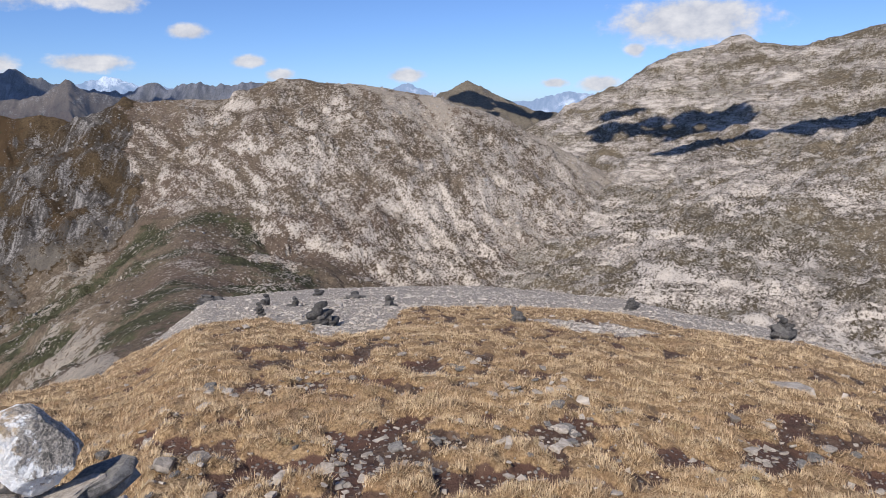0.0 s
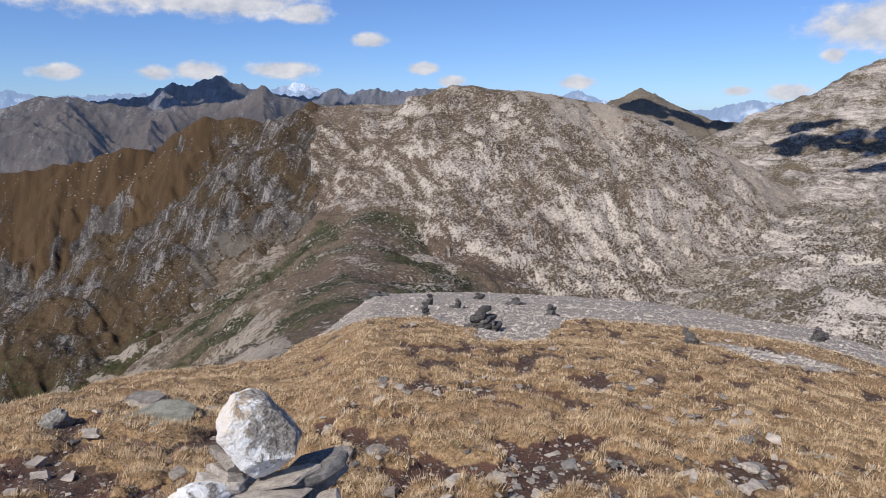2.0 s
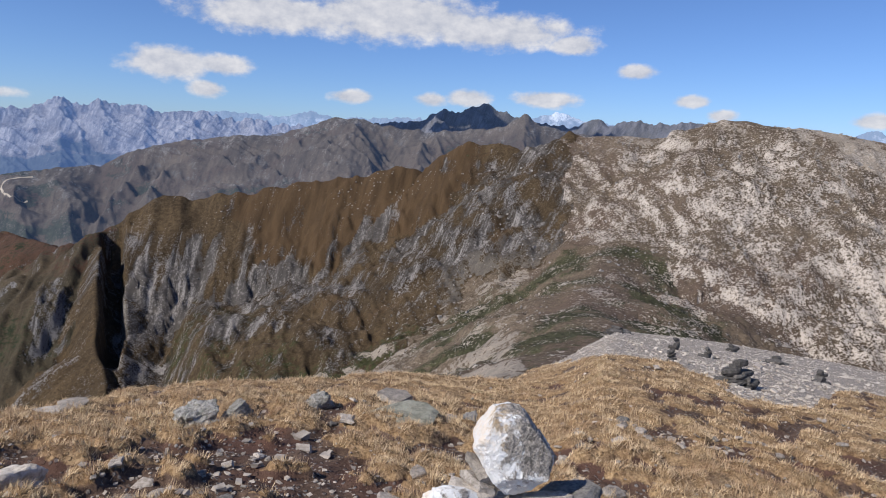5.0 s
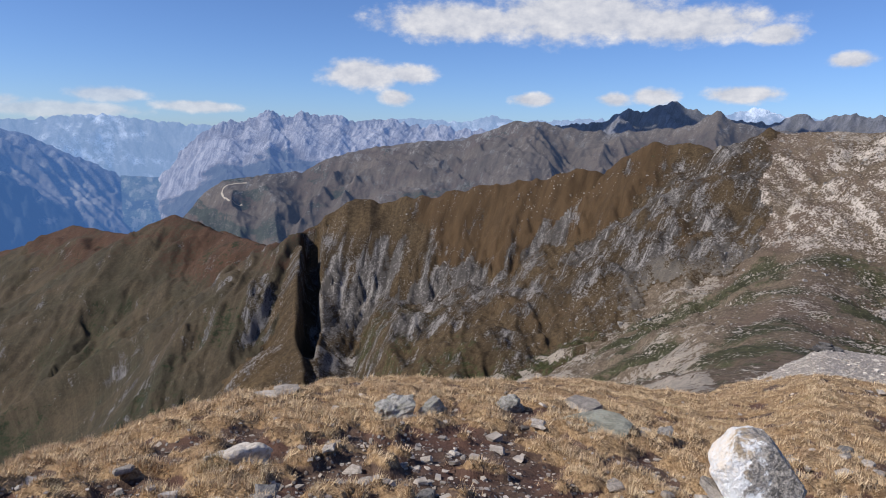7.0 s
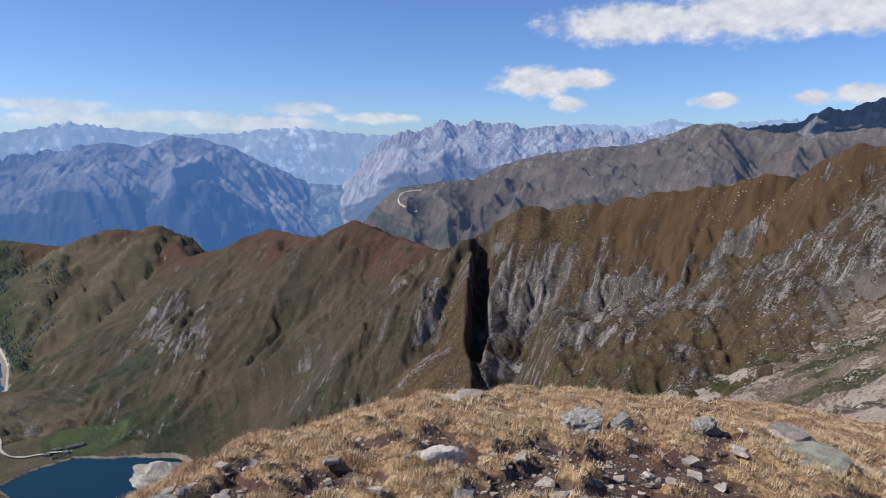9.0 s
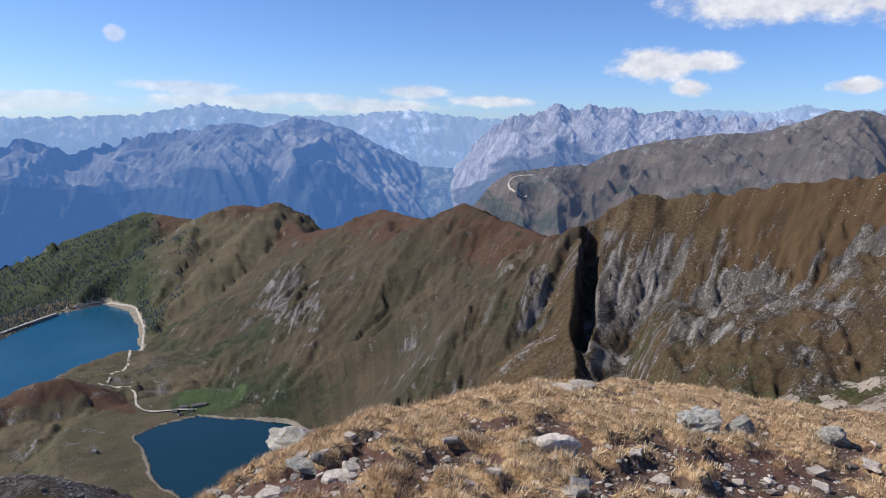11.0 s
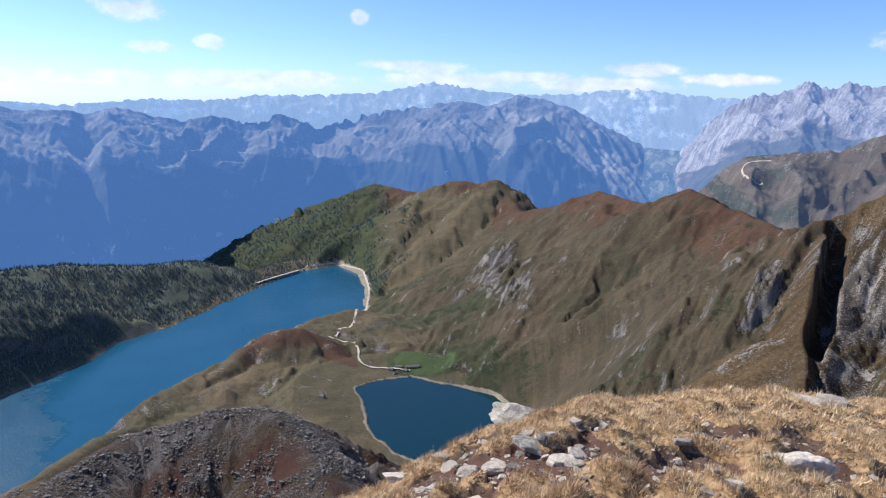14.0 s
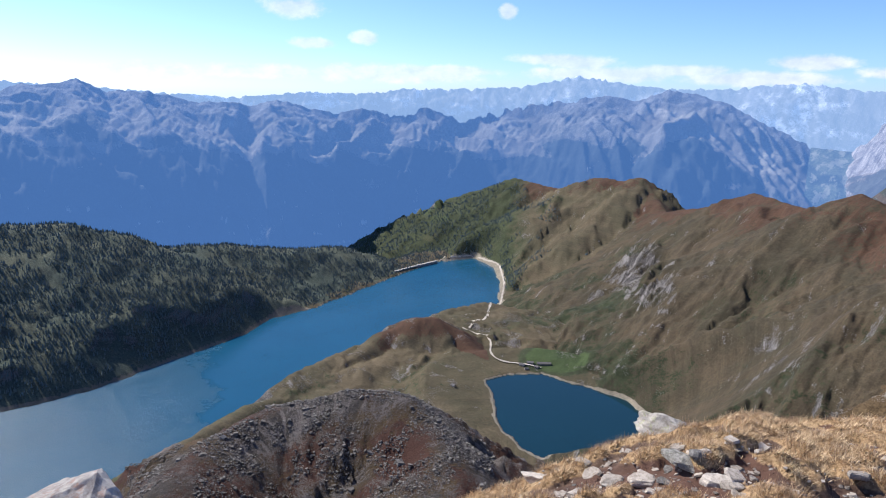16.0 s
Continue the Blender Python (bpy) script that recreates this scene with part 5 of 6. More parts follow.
def loose_stones():
    """Flat stones that lie about in the turf, singly and in patches."""
    rnd = random.Random(77)
    spots = []
    patches = STONY + [(6.5, 2.0, 0.8, 12), (2.5, 4.3, 0.6, 10), (7.5, 4.5, 0.9, 10)]
    for px, py, spread, count in patches:
        for _ in range(int(count * (1.15 if px > 2 else 1.0))):
            spots.append((rnd.gauss(px, spread), rnd.gauss(py, spread * 0.6), rnd.choice((0.04, 0.05, 0.06, 0.07, 0.09, 0.12))))
    for i, (x, y, size) in enumerate(spots):
        size *= rnd.uniform(0.8, 1.2)
        if math.hypot(x, y) < 1.6 or math.hypot(x - 1.0, y - 1.26) < 0.5:
            continue
        kind = rnd.random()
        me = rnd.choice(SLABS if kind < 0.62 else SLABS_PALE if kind < 0.74 else SLABS_DARK)
        ob = new("stone", me)
        nz = gz(x, y)
        tall = 0.2 * size
        ob.matrix_world = Matrix.Translation((x, y, nz + tall * 0.3)) @ pose(0, 0, 0, rnd.gauss(0, 11), rnd.gauss(0, 11), rnd.uniform(0, 360)) @ Matrix.Diagonal((size, size, size * rnd.uniform(0.8, 1.6), 1))
        tagged(ob, "flat grey schist stone lying in dry turf" if kind < 0.62 else "pale stone lying in dry turf" if kind < 0.74 else "dark flat stone lying in dry turf", "stone", "loose stones on the summit")


loose_stones()


def block_verts(rng, n):
    """Jittered block corners for n stones: shape (n, 8, 3)."""
    c = np.array([(x, y, z) for z in (-0.5, 0.5) for y in (-0.5, 0.5) for x in (-0.5, 0.5)])
    return c[None] * rng.uniform(0.55, 1.15, (n, 8, 3)) * rng.uniform(0.6, 1.25, (n, 1, 3))


BLOCK = np.array([(0, 2, 3, 1), (4, 5, 7, 6), (0, 1, 5, 4), (2, 6, 7, 3), (0, 4, 6, 2), (1, 3, 7, 5)])


def scatter_blocks(name, x, y, z, size, flat, mat, label, cat, seed):
    rng = np.random.default_rng(seed)
    n = len(x)
    v = block_verts(rng, n) * size[:, None, None]
    v[..., 2] *= flat
    a, t = rng.uniform(0, 6.283, n), rng.normal(0, 0.3, n)
    ca, sa, ct, st = np.cos(a)[:, None], np.sin(a)[:, None], np.cos(t)[:, None], np.sin(t)[:, None]
    vx, vz = v[..., 0] * ct + v[..., 2] * st, -v[..., 0] * st + v[..., 2] * ct
    out = np.stack([vx * ca - v[..., 1] * sa + x[:, None], vx * sa + v[..., 1] * ca + y[:, None], vz + z[:, None]], -1)
    faces = (BLOCK[None] + 8 * np.arange(n)[:, None, None]).reshape(-1, 4)
    return tagged(link_mesh(name, out.reshape(-1, 3), faces, mat, smooth_on=False), label, cat, kind="stuff")


def gravel():
    rng = np.random.default_rng(5)
    # shoulder gravel
    n = 38000
    az, r = np.radians(rng.uniform(20, 98, n)), np.exp(rng.uniform(np.log(8), np.log(36), n))
    x, y = r * np.sin(az), r * np.cos(az)
    keep = rng.uniform(0, 1, n) < gravel_share(x, y)
    x, y, r = x[keep], y[keep], r[keep]
    size = np.exp(rng.normal(-3.5, 0.5, len(x)))
    scatter_blocks("gravel", x, y, ground_z(x, y) + size * 0.1, size, 0.42, M_PALE, "grey gravel and flat stones on the shoulder", "gravel", 6)
    # small stones in the soil patches
    n = 90000
    az, r = np.radians(rng.uniform(-85, 97, n)), np.exp(rng.uniform(np.log(1.5), np.log(16), n))
    x, y = r * np.sin(az), r * np.cos(az)
    keep = rng.uniform(0, 1, n) < soil_share(x, y) ** 1.5 * 0.24 + 0.02 + 0.08 * stony(x, y)
    x, y, r = x[keep], y[keep], r[keep]
    size = np.exp(rng.normal(-4.25, 0.6, len(x))) * (0.7 + 0.08 * r)
    scatter_blocks("small_stones", x, y, ground_z(x, y) + size * 0.12, size, 0.35, M_SCHIST, "small grey stones scattered on bare soil", "stones", 7)


gravel()


def grass_material():
    mat, nt, bsdf = nodes_of("dry_grass")
    k = Kit(nt)
    geo = k.N("ShaderNodeNewGeometry")
    v = k.coords()
    rnd = geo.outputs["Random Per Island"]
    col = k.mix(rnd, (0.38, 0.258, 0.145), (0.80, 0.615, 0.39))
    col = k.mix(k.math("MULTIPLY", k.step(k.noise(v, 1.1, 4), 0.5, 0.72), 0.6), col, (0.30, 0.165, 0.09))
    col = k.mix(k.math("MULTIPLY", k.step(k.noise(v, 5.5, 4), 0.50, 0.68), 0.6), col, (0.20, 0.115, 0.065))
    col = k.mix(k.math("MULTIPLY", k.step(k.noise(v, 2.1, 3), 0.58, 0.7), 0.45), col, (0.20, 0.18, 0.075))
    k.L(col, bsdf.inputs["Base Color"])
    bsdf.inputs["Roughness"].default_value = 0.7
    bsdf.inputs["Specular IOR Level"].default_value = 0.25
    return mat


def grass():
    """Short bunch grass: blades rise from the middle of each small tuft and spread outwards."""
    rng = np.random.default_rng(9)
    n = 1500000
    az, r = np.radians(rng.uniform(-80, 96, n)), np.exp(rng.uniform(np.log(1.7), np.log(21), n))
    x, y = r * np.sin(az), r * np.cos(az)
    near, tx, ty = hummocks(x, y, 0.13, 7.0)
    far, fx, fy = hummocks(x, y, 0.24, 8.0)
    d, tx, ty = np.where(r < 6, near, far), np.where(r < 6, tx, fx), np.where(r < 6, ty, fy)
    keep = rng.uniform(0, 1, n) < smooth(d, 0.72, 0.25) * 0.9 + 0.1
    x, y, r, d, tx, ty = (q[keep] for q in (x, y, r, d, tx, ty))
    turf = (1 - soil_share(x, y)) * (1 - gravel_share(x, y))
    keep = (rng.uniform(0, 1, len(x)) < turf ** 1.3 * 0.97 + 0.01) & (np.hypot(x - 1.0, y - 1.26) > 0.22)
    x, y, r, d, turf, tx, ty = (q[keep] for q in (x, y, r, d, turf, tx, ty))
    n = len(x)
    z = ground_z(x, y) - 0.006
    lean = np.arctan2(-ty, -tx) + rng.normal(0, 1.0, n)
    core = np.clip(1 - d / 0.75, 0, 1)
    length = (0.024 + 0.038 * core * rng.uniform(0.4, 1, n) + 0.03 * rng.uniform(0, 1, n) ** 4) * (1 + 0.022 * r) * (0.55 + 0.45 * turf)
    width = 0.0008 * (0.7 + 0.4 * r) * rng.uniform(0.6, 1.3, n)
    out = np.clip(1.05 - 0.75 * core + rng.normal(0, 0.15, n), 0.15, 1.2)
    turn = lean + rng.uniform(-1, 1, n)
    side = np.stack([-np.sin(turn), np.cos(turn), 0 * turn], -1) * width[:, None]
    base = np.stack([x, y, z], -1)
    tip = base + np.stack([np.cos(lean) * out * 0.8 + 0.12, np.sin(lean) * out * 0.8, 0.98 - 0.5 * out], -1) * length[:, None]
    v = np.stack([base - side, base + side, tip], 1)
    tris = np.arange(3 * n).reshape(-1, 3)
    tagged(link_mesh("dry_grass", v.reshape(-1, 3), tris, grass_material(), smooth_on=True, nverts=3), "golden dry alpine grass tufts on the summit", "grass", kind="stuff")


grass()


def stone_part(parent, me, at, size, rot, name="stone", label=""):
    ob = new(name, me)
    ob.parent = parent
    ob.matrix_basis = Matrix.Translation(at) @ pose(0, 0, 0, *rot) @ Matrix.Diagonal((*size, 1))
    if label:
        ob["label"] = label
    return ob


def quartz_boulder_mesh(scale):
    """An egg-shaped boulder that leans to one side, with flat broken faces and a blunt foot."""
    right, up, front = Vector((0.88, -0.475, 0)), Vector((0, 0, 1)), Vector((-0.475, -0.88, 0))
    faces = [(-0.79, -0.61, 0.0, 0.48), (0.78, 0.60, -0.15, 0.58), (0.07, 1.0, 0.2, 0.74), (-0.86, 0.5, 0.1, 0.68), (0.66, -0.75, 0.1, 0.66), (0.97, 0.0, 0.25, 0.74), (0.1, -1, 0, 0.72),
             (0.12, 0.22, 0.95, 0.50), (-0.5, -0.2, 0.84, 0.58), (0.1, -0.6, 0.8, 0.62), (0.2, 0.2, -0.95, 0.62), (-0.4, -0.3, -0.85, 0.6)]
    planes = [((right * a + up * b + front * c).normalized(), d) for a, b, c, d in faces]
    bm = bmesh.new()
    bmesh.ops.create_icosphere(bm, subdivisions=6, radius=0.86)
    for v in bm.verts:
        p = v.co.copy()
        for n, d in planes:
            over = p.dot(n) - d
            if over > 0:
                p -= n * over * 0.9
        bumps = 0.05 * noise.noise(p * 2.6) + 0.04 * noise.noise(p * 6.5) + 0.022 * noise.noise(p * 15) + 0.014 * noise.noise(p * 34)
        v.co = p * (1 + bumps) * scale
    me = bpy.data.meshes.new("quartz_boulder")
    bm.to_mesh(me), bm.free()
    me.materials.append(M_QUARTZ)
    return me


def main_cairn():
    """The cairn beside the camera: a pile of flat schist with a white quartz boulder on top."""
    x, y = 1.0, 1.26
    g = gz(x, y)
    root = new("cairn")
    root.location = (x, y, g)
    tagged(root, "cairn of dark schist slabs topped by white quartz", "cairn")
    rnd = random.Random(4)
    top = 0.885 - g
    right, front = Vector((0.88, -0.475, 0)), Vector((-0.475, -0.88, 0))
    z, level = -0.02, 0
    while z < top - 0.075:
        share = z / top
        count = 5 if share < 0.5 else 4
        thick = rnd.uniform(0.016, 0.034)
        for i in range(count):
            a = 6.283 * (i + 0.5 * (level % 2)) / count + rnd.uniform(-0.35, 0.35)
            ring = 0.10 - 0.035 * share + rnd.uniform(-0.015, 0.015)
            size = rnd.uniform(0.11, 0.17)
            me = rnd.choice(SLABS[:6] + SLABS_DARK[:2])
            stone_part(root, me, (ring * math.cos(a), ring * math.sin(a), z + thick / 2), (size, size, thick / 0.17), (rnd.gauss(0, 4), rnd.gauss(0, 4), rnd.uniform(0, 360)))
        z += thick * 0.96
        level += 1
    # slabs under and beside the boulder: sideways, forwards, height, length, width, thickness, tilt, turn
    for i, (a, b, c, l, w, t, tilt, turn) in enumerate(((-0.03, 0.05, -0.032, 0.24, 0.13, 0.018, 3, -30), (0.085, 0.0, -0.018, 0.17, 0.15, 0.024, -8, -10), (0.02, 0.03, -0.014, 0.19, 0.11, 0.013, -9, -25),
                                                       (-0.105, 0.04, -0.006, 0.10, 0.09, 0.016, 14, -30), (-0.098, 0.02, 0.012, 0.095, 0.08, 0.015, 24, -34), (-0.088, 0.01, 0.032, 0.07, 0.07, 0.015, 40, -28),
                                                       (-0.02, 0.09, -0.058, 0.10, 0.06, 0.018, 0, -30), (0.05, 0.08, -0.06, 0.045, 0.04, 0.014, 0, 10), (0.105, 0.06, -0.058, 0.07, 0.06, 0.02, -14, -40), (0.11, 0.08, -0.09, 0.06, 0.06, 0.025, -6, 20))):
        at = right * a + front * b + Vector((0, 0, top + c))
        stone_part(root, (SLABS + SLABS_PALE)[(i * 3) % 10] if i != 1 else SLABS_DARK[1], at, (l, w, t / 0.17), (0, tilt, turn))
    boulder = quartz_boulder_mesh(0.112)
    stone_part(root, boulder, right * -0.032 + Vector((0, 0, top + 0.074)), (1, 1, 1), (0, 0, 0), "quartz_boulder", "white quartz boulder with brown lichen stains")
    side = boulder_mesh("quartz_block", 33, M_QUARTZ, (0.16, 0.09, 0.075), 5, 0.26, 12)
    stone_part(root, side, right * -0.138 + front * 0.07 + Vector((0, 0, top - 0.016)), (0.9, 0.9, 0.9), (0, 6, -30), "quartz_block", "white quartz block")
    foot = boulder_mesh("stone", 37, M_LICHEN, (1.7, 1.0, 0.6), 5, 0.22, 10)
    stone_part(root, foot, right * -0.02 + front * 0.14 + Vector((0, 0, top - 0.062)), (0.11, 0.10, 0.10), (0, 0, -28), "stone", "rounded grey stone with yellow lichen")


main_cairn()


def far_cairn(az, r, height, width, seed, label):
    a = radians(az)
    x, y = r * math.sin(a), r * math.cos(a)
    root = new("cairn")
    root.location = (x, y, gz(x, y))
    tagged(root, label, "cairn", "cairns on the shoulder")
    rnd = random.Random(seed)
    z, i = -0.03, 0
    while z < height:
        share = z / height
        thick = rnd.uniform(0.04, 0.08)
        size = width * (0.95 - 0.6 * share) * rnd.uniform(0.65, 1.2)
        count = 2 if share < 0.5 and width > 0.3 else 1
        for j in range(count):
            off = (j - 0.5) * size * 0.55 if count == 2 else 0
            stone_part(root, rnd.choice(SLABS_BACKLIT), (off + rnd.gauss(0, 0.03), rnd.gauss(0, 0.04), z + thick / 2), (size, size, thick / 0.17), (rnd.gauss(0, 9), rnd.gauss(0, 9), rnd.uniform(0, 360)))
        z += thick * 0.9
        i += 1


def far_cairns():
    for az, r, h, w, lab in ((42.8, 12.8, 0.30, 0.26, "slim cairn of dark stacked slabs"), (47.9, 11.4, 0.36, 0.48, "broad tumbled cairn of dark slabs"), (53.3, 15.4, 0.24, 0.30, "low cairn of dark slabs on gravel"),
                             (45.2, 16.3, 0.24, 0.26, "small cairn of dark slabs on gravel"), (42.9, 19.1, 0.32, 0.26, "small leaning cairn of dark slabs"), (47.0, 23.4, 0.24, 0.45, "low heap of dark slabs on gravel"),
                             (38.1, 24.7, 0.25, 0.7, "wide low heap of stones at the brink"), (50.1, 20.3, 0.15, 0.5, "flat heap of slabs on gravel"), (64.4, 11.5, 0.18, 0.3, "low cairn with a pale stone on top"),
                             (73.3, 21.0, 0.34, 0.5, "low cairn of slabs on the shoulder"), (84.6, 16.5, 0.5, 0.6, "broad cairn of pale slabs on the shoulder")):
        far_cairn(az, r, h, w, int(az * 10), lab)


far_cairns()
# ---- on the mountains: boulders, woods, dam, huts, roads, clouds ----
def land_z(x, y):
    return terrain(np.asarray(x, float), np.asarray(y, float))[0]


def land_hit(az, el, near=500, far=4600, ground=land_z):
    """Where the line of sight from the summit first meets the land."""
    r = np.linspace(near, far, 1600)
    x, y = r * math.sin(radians(az)), r * math.cos(radians(az))
    h = ground(x, y)
    under = np.flatnonzero(h > EYE_Z + r * math.tan(radians(el)))
    i = under[0] if len(under) else len(r) - 1
    return float(x[i]), float(y[i]), float(h[i])


def mountain_boulders():
    rng = np.random.default_rng(21)

    def sample(n, a0, a1, r0, r1):
        az, r = np.radians(rng.uniform(a0, a1, n)), rng.uniform(r0, r1, n)
        return r * np.sin(az), r * np.cos(az)

    x, y = sample(15000, 18, 88, 500, 1500)
    h, owner, *_ = terrain(x, y)
    n1 = fbm(x / 90, y / 90, 4, 401)
    keep = (n1 > -0.05) & np.isin(owner, [NAMES.index(n) for n in ("grey_hill", "grey_spur", "grey_spur_b", "saddle_spur", "saddle_fill", "slab_shelf", "crag_rib")])
    x, y, h = x[keep], y[keep], h[keep]
    size = np.exp(rng.normal(0.5, 0.5, len(x))) * np.clip((np.hypot(x, y) - 300) / 850, 0.25, 1)
    scatter_blocks("boulders", x, y, h + size * 0.1, size, 0.7, M_BOULDER, "pale boulders strewn over the grey mountain", "boulders", 22)
    x, y = sample(3600, -14, 26, 950, 1420)
    h, owner, *_ = terrain(x, y)
    keep = (fbm(x / 120, y / 120, 4, 402) > 0.1) & (owner == NAMES.index("brown_ridge"))
    x, y, h = x[keep], y[keep], h[keep]
    size = np.minimum(np.exp(rng.normal(0.45, 0.45, len(x))), 3.0)
    scatter_blocks("boulders", x, y, h + size * 0.1, size, 0.7, M_BOULDER, "pale boulders on the russet slope", "boulders", 23)
    x, y = sample(38000, -72, -40, 270, 430)
    h, owner, *_ = terrain(x, y)
    keep = (fbm(x / 25, y / 25, 4, 403) > -0.1) & (owner == NAMES.index("rocky_knoll"))
    x, y, h = x[keep], y[keep], h[keep]
    size = np.exp(rng.normal(-0.72, 0.55, len(x)))
    scatter_blocks("scree_blocks", x, y, h + size * 0.1, size, 0.7, M_BOULDER_DARK, "dark boulder scree on the rocky knoll", "boulders", 24)


mountain_boulders()


def woods():
    """Spruce and larch on the hill along the lake and under the dam peaks: stacked ragged cones."""
    rng = np.random.default_rng(31)
    n = 78000
    az, r = np.radians(rng.uniform(-100, -33, n)), rng.uniform(1850, 4150, n)
    x, y = r * np.sin(az), r * np.cos(az)
    h, owner, S, D, dt, dr = terrain(x, y)
    azd = np.degrees(az)
    n1 = fbm(x / 160, y / 160, 4, 411)
    hill = (owner == NAMES.index("forest_hill")) & (n1 > -0.42) & (D > -1)
    slope = (owner == NAMES.index("wooded_ridge")) & (n1 + 0.1 * (-azd - 40.0) > 0.0) & (D > 45)
    bank = (owner == NAMES.index("lake_knoll")) & (azd < -42) & (r > 2500)
    keep = (hill | slope | bank) & (dr > 22 + 50 * np.exp(-((azd + 58.7) / 1.3) ** 2))
    x, y, h = x[keep], y[keep], h[keep]
    n = len(x)
    tall = rng.uniform(7, 14, n)
    wide = tall * rng.uniform(0.16, 0.26, n)
    k = 5
    ang = rng.uniform(0, 6.28, n)[:, None] + 2 * math.pi * np.arange(k)[None] / k
    v = np.zeros((n, 2 * (k + 1), 3))
    for t, (lo, hi, w) in enumerate(((0.08, 0.68, 1.0), (0.42, 1.0, 0.62))):
        rad = wide[:, None] * w * rng.uniform(0.65, 1.3, (n, k))
        s = t * (k + 1)
        v[:, s:s + k, 0], v[:, s:s + k, 1] = x[:, None] + rad * np.cos(ang), y[:, None] + rad * np.sin(ang)
        v[:, s:s + k, 2] = (h + tall * lo)[:, None] + tall[:, None] * rng.uniform(-0.07, 0.07, (n, k))
        v[:, s + k] = np.stack([x, y, h + tall * hi], -1)
    one = [(s + i, s + (i + 1) % k, s + k) for s in (0, k + 1) for i in range(k)]
    tris = (np.array(one)[None] + 2 * (k + 1) * np.arange(n)[:, None, None]).reshape(-1, 3)
    mat, nt, bsdf = nodes_of("hazed_conifer_needles")
    kit = Kit(nt)
    geo = kit.N("ShaderNodeNewGeometry")
    # needle colours paler and bluer than real ones: haze put into the colour
    kit.L(kit.mix(geo.outputs["Random Per Island"], (0.10, 0.138, 0.145), (0.14, 0.168, 0.16)), bsdf.inputs["Base Color"])
    bsdf.inputs["Roughness"].default_value = 0.9
    bsdf.inputs["Specular IOR Level"].default_value = 0.1
    tagged(link_mesh("conifer_forest", v.reshape(-1, 3), tris, mat, smooth_on=False, nverts=3), "dark conifer forest on the lakeside hill", "forest", kind="stuff")


woods()


def plain_material(name, a, b, scale=0.3, rough=0.9):
    mat, nt, bsdf = nodes_of(name)
    k = Kit(nt)
    k.L(k.mix(k.step(k.noise(k.coords(), scale, 5, 0.65), 0.35, 0.65), a, b), bsdf.inputs["Base Color"])
    bsdf.inputs["Roughness"].default_value = rough
    return mat


M_TRACK = plain_material("pale_track", (0.48, 0.43, 0.36), (0.34, 0.30, 0.25))
M_CONCRETE = plain_material("dam_concrete", (0.42, 0.40, 0.37), (0.26, 0.25, 0.24), 0.15)
M_HUT_WALL = plain_material("hut_stone_wall", (0.40, 0.37, 0.33), (0.24, 0.22, 0.20), 0.8)
M_HUT_ROOF = plain_material("hut_slate_roof", (0.16, 0.15, 0.145), (0.09, 0.085, 0.085), 0.8)


def ribbon(name, points, width, mat, label, cat, lift=0.8, near=500, ground=land_z):
    """A track draped over the land along lines of sight given as bearing and dip."""
    P = [land_hit(az, el, near, ground=ground) for az, el in points]
    pts = []
    for (ax, ay, _), (bx, by, _) in zip(P[:-1], P[1:]):
        m = max(2, int(math.hypot(bx - ax, by - ay) / 12))
        pts += [(ax + (bx - ax) * i / m, ay + (by - ay) * i / m) for i in range(m)]
    pts.append(P[-1][:2])
    pts = np.array(pts)
    for _ in range(6):
        pts[1:-1] = 0.5 * pts[1:-1] + 0.25 * (pts[:-2] + pts[2:])
    d = np.gradient(pts, axis=0)
    d /= np.linalg.norm(d, axis=1, keepdims=True) + 1e-9
    nrm = np.stack([-d[:, 1], d[:, 0]], 1) * width / 2
    nrm *= (1 + 0.25 * np.sin(np.arange(len(pts)) * 1.7))[:, None]
    rows = []
    for off in (-1, 0, 1):
        q = pts + nrm * off
        rows.append(np.stack([q[:, 0], q[:, 1], ground(q[:, 0], q[:, 1]) + lift], 1))
    n = len(pts)
    co = np.concatenate(rows)
    faces = [(k * n + i, k * n + i + 1, (k + 1) * n + i + 1, (k + 1) * n + i) for k in (0, 1) for i in range(n - 1)]
    return tagged(link_mesh(name, co, np.array(faces)[:, ::-1], mat), label, cat, kind="structure")


ribbon("lake_road", [(-45.5, -13.8), (-42.6, -13.35), (-40.4, -14.0), (-39.9, -15.4), (-40.1, -17.0), (-41.3, -18.4), (-42.8, -19.4)], 7, M_TRACK, "pale gravel road along the lake shore", "road")
ribbon("alp_track", [(-43.4, -19.4), (-40.8, -20.2), (-40.9, -21.4), (-40.6, -21.9), (-38.3, -22.1), (-36.3, -22.3)], 5, M_TRACK, "pale farm track between the lakes", "road", 2.2)
ribbon("mountain_road", [(-8.3, -3.85), (-9.3, -3.9), (-10.0, -4.05), (-10.3, -4.5), (-10.2, -4.9), (-9.7, -5.3), (-8.7, -5.6)], 7, M_TRACK, "pale hairpin road on the far mountainside", "road", 2.0, 2500, range_z("middle_mountain"))


def part(name, bm, material, parent, label=""):
    me = bpy.data.meshes.new(name)
    bm.to_mesh(me), bm.free()
    me.materials.append(material)
    ob = new(name, me)
    ob.parent = parent
    if label:
        ob["label"] = label
    return ob


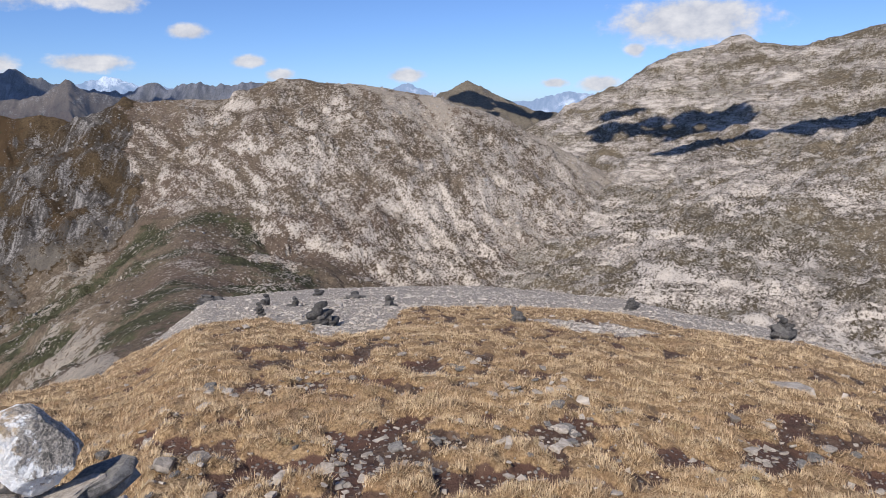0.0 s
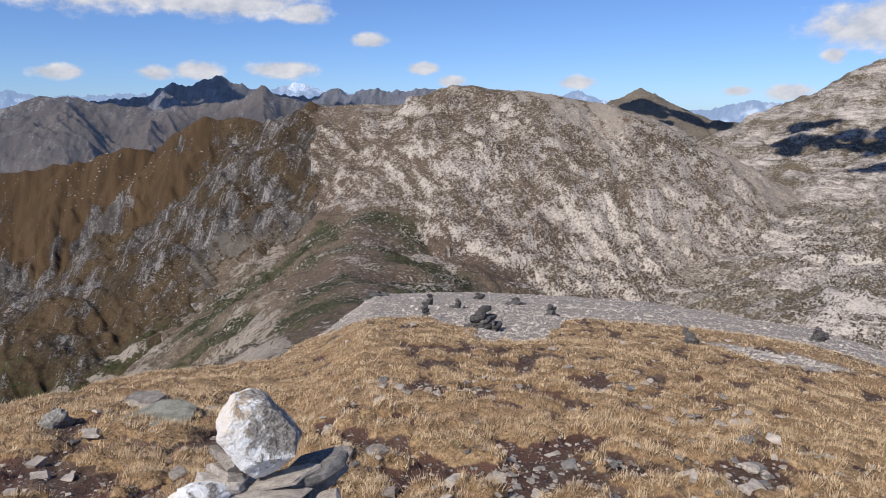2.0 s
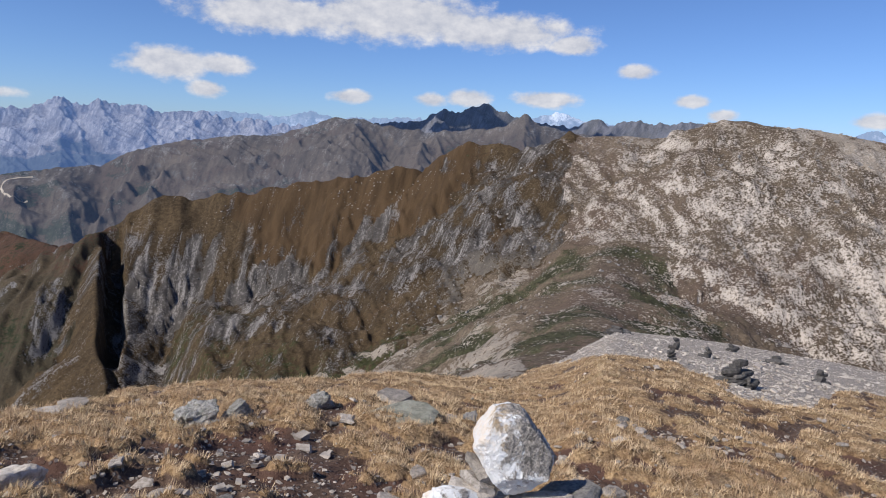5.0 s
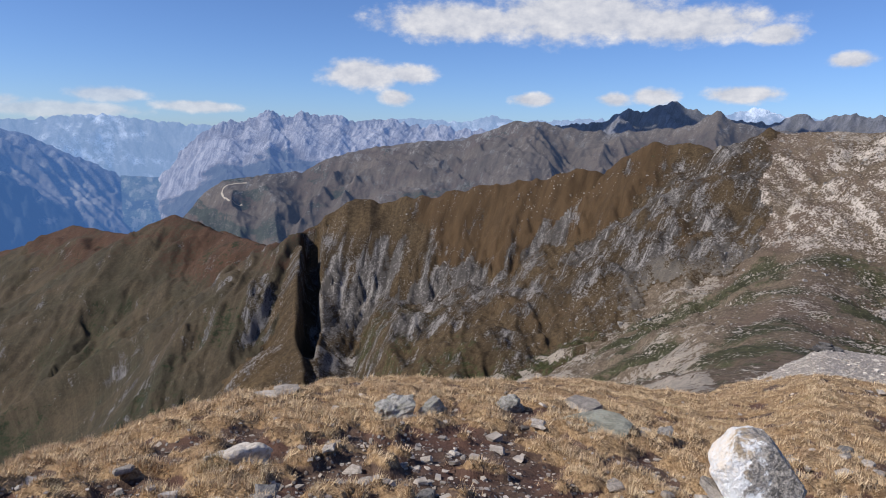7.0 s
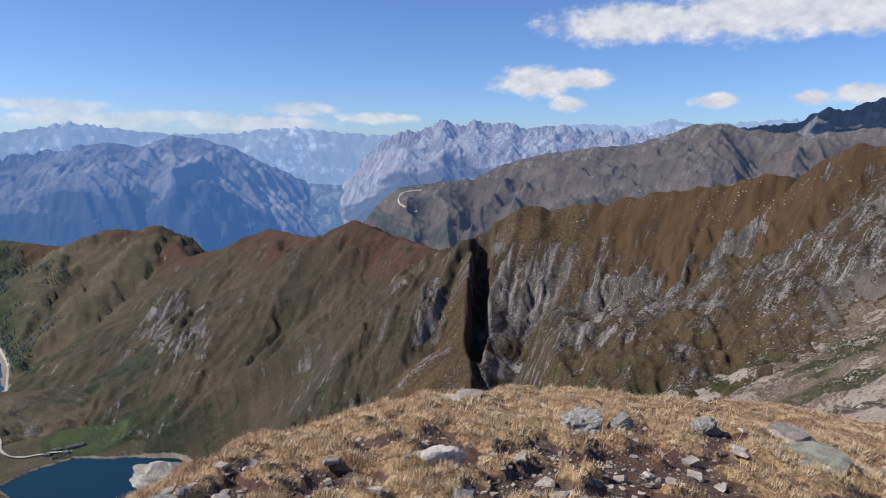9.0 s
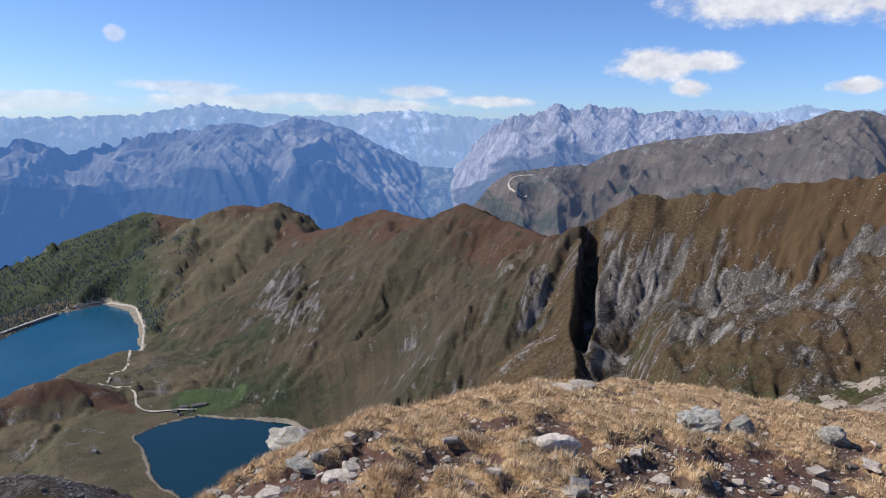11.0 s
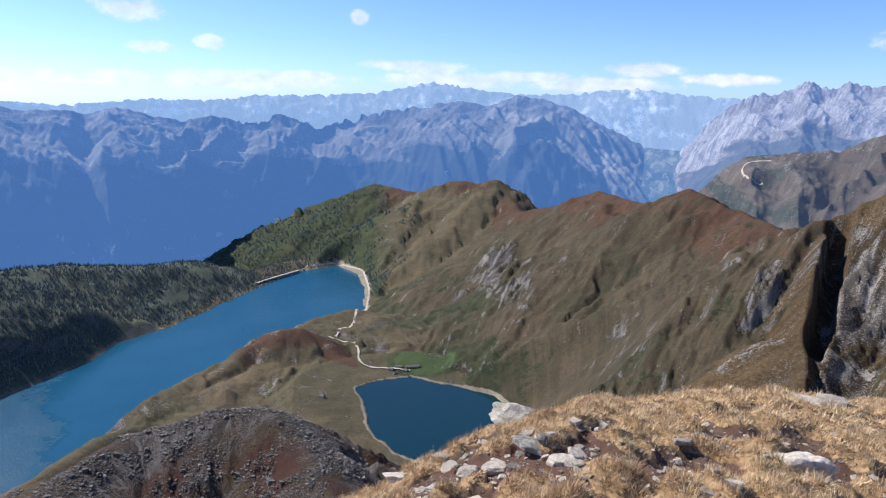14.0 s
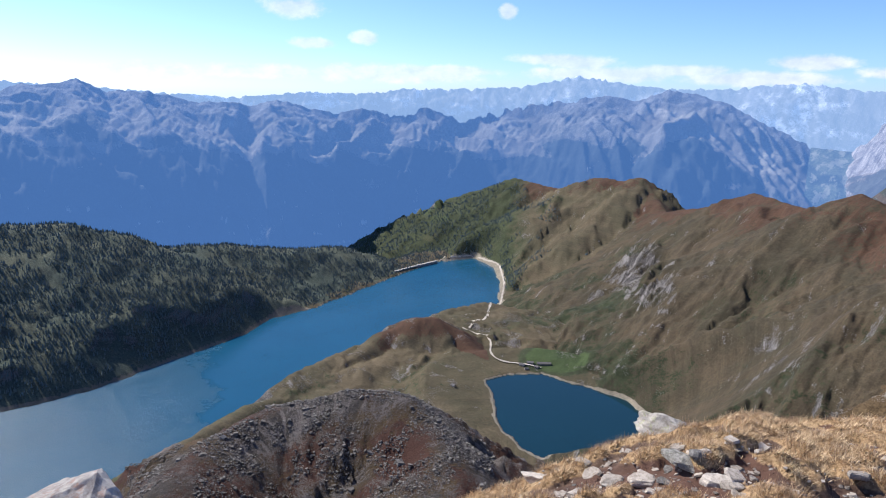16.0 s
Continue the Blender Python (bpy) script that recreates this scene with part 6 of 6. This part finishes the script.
def hut(az, el, length, width, turn, label):
    x, y, z = land_hit(az, el)
    root = new("alpine_hut")
    root.matrix_world = pose(x, y, z - 0.6, 0, 0, turn)
    tagged(root, label, "hut", "huts by the small lake")
    bm = bmesh.new()
    eave, ridge = 3.6, 6.2
    w, l = width / 2, length / 2
    base = [bm.verts.new(p) for p in ((-l, -w, -2), (l, -w, -2), (l, w, -2), (-l, w, -2))]
    up = [bm.verts.new(p) for p in ((-l, -w, eave), (l, -w, eave), (l, w, eave), (-l, w, eave))]
    g = [bm.verts.new((-l, 0, ridge)), bm.verts.new((l, 0, ridge))]
    for i in range(4):
        j = (i + 1) % 4
        face = [base[i], base[j], up[j], up[i]]
        bm.faces.new(face)
    bm.faces.new((up[1], up[2], g[1])), bm.faces.new((up[3], up[0], g[0]))
    part("wall", bm, M_HUT_WALL, root)
    bm = bmesh.new()
    o, t = 0.7, 0.35
    drop = (ridge - eave) / w
    for side in (-1, 1):
        quad = [(-l - o, side * (w + o), eave - drop * o), (l + o, side * (w + o), eave - drop * o), (l + o, 0, ridge), (-l - o, 0, ridge)]
        lo = [bm.verts.new((p[0], p[1], p[2] + 0.03)) for p in quad]
        hi = [bm.verts.new((p[0], p[1], p[2] + t)) for p in quad]
        bm.faces.new(lo), bm.faces.new(hi[::-1])
        for i in range(4):
            j = (i + 1) % 4
            bm.faces.new((lo[i], lo[j], hi[j], hi[i]))
    bmesh.ops.recalc_face_normals(bm, faces=bm.faces)
    part("roof", bm, M_HUT_ROOF, root)


for spec in ((-38.0, -22.2, 12, 8, 20, "small stone alpine hut with slate roof"), (-37.3, -22.0, 16, 9, 35, "stone alpine barn with slate roof"), (-36.7, -22.3, 10, 8, 10, "small stone alpine hut with slate roof"),
             (-36.1, -22.0, 34, 10, 42, "long low alpine stable with dark roof"), (-37.6, -22.5, 9, 7, 60, "small stone alpine hut with slate roof"), (-44.0, -24.2, 9, 7, 0, "small pale hut on the pasture")):
    hut(*spec)


def dam():
    pts = at_level([(-49.4, -14.85), (-48.6, -14.62), (-47.6, -14.35), (-46.6, -14.1), (-45.8, -13.9)], RITOM_Z + 9)
    root = new("dam")
    tagged(root, "pale concrete dam wall at the lake end", "dam", kind="structure")
    for name, half, lo, hi in (("dam_wall", 5.0, -30, 9), ("dam_coping", 6.5, 9, 11)):
        bm = bmesh.new()
        rings = []
        for i, (x, y) in enumerate(pts):
            a, b = pts[max(i - 1, 0)], pts[min(i + 1, len(pts) - 1)]
            dx, dy = b[0] - a[0], b[1] - a[1]
            ln = math.hypot(dx, dy)
            nx, ny = -dy / ln * half, dx / ln * half
            rings.append([bm.verts.new((x + nx * s, y + ny * s, RITOM_Z + z)) for s, z in ((-1, lo), (1, lo), (1, hi), (-1, hi))])
        for r0, r1 in zip(rings[:-1], rings[1:]):
            for i in range(4):
                j = (i + 1) % 4
                bm.faces.new((r0[i], r0[j], r1[j], r1[i]))
        bm.faces.new(rings[0]), bm.faces.new(rings[-1][::-1])
        bmesh.ops.recalc_face_normals(bm, faces=bm.faces)
        part(name, bm, M_CONCRETE, root)


dam()


def cloud_mesh(seed):
    rnd = random.Random(seed)
    bm = bmesh.new()
    for _ in range(30):
        m = pose(rnd.uniform(-0.85, 0.85), rnd.gauss(0, 0.36), rnd.uniform(-0.05, 0.15)) @ Matrix.Diagonal((rnd.uniform(0.07, 0.26), rnd.uniform(0.06, 0.2), rnd.uniform(0.06, 0.14), 1))
        bmesh.ops.create_icosphere(bm, subdivisions=2, radius=1.0, matrix=m)
    for v in bm.verts:
        v.co += Vector((noise.noise(v.co * 6), noise.noise(v.co * 6 + Vector((9, 0, 0))), noise.noise(v.co * 6 + Vector((0, 9, 0))) * 0.4)) * 0.07
    return bm


def drifting_clouds():
    """Clouds overhead, out of view, whose shadows lie on the peaks."""
    mat = plain_material("cloud_white", (0.9, 0.9, 0.9), (0.8, 0.8, 0.82), 0.01, 1.0)
    ray = bearing(SUN_AZ, SUN_EL)
    for i, (az, el, r, sx, sy, turn, up) in enumerate(((65.3, -1.2, 2640, 300, 240, -64, 1500), (74.8, -1.6, 0, 190, 150, -70, 1500), (84.0, -2.0, 0, 330, 80, -80, 1500), (21.5, 0.0, 4020, 1150, 720, -21, 2200))):
        bm = cloud_mesh(50 + i)
        me = bpy.data.meshes.new("cloud")
        bm.to_mesh(me), bm.free()
        me.materials.append(mat)
        ob = new("cloud", me)
        spot = Vector(place(az, el, r) if r else land_hit(az, el, 900, 2600)) + ray * up
        ob.matrix_world = Matrix.Translation(spot) @ pose(0, 0, 0, 0, 0, turn) @ Matrix.Diagonal((sx, sy, 300, 1))
        tagged(ob, "white fair-weather cloud drifting over the peaks", "cloud", kind="structure")


drifting_clouds()
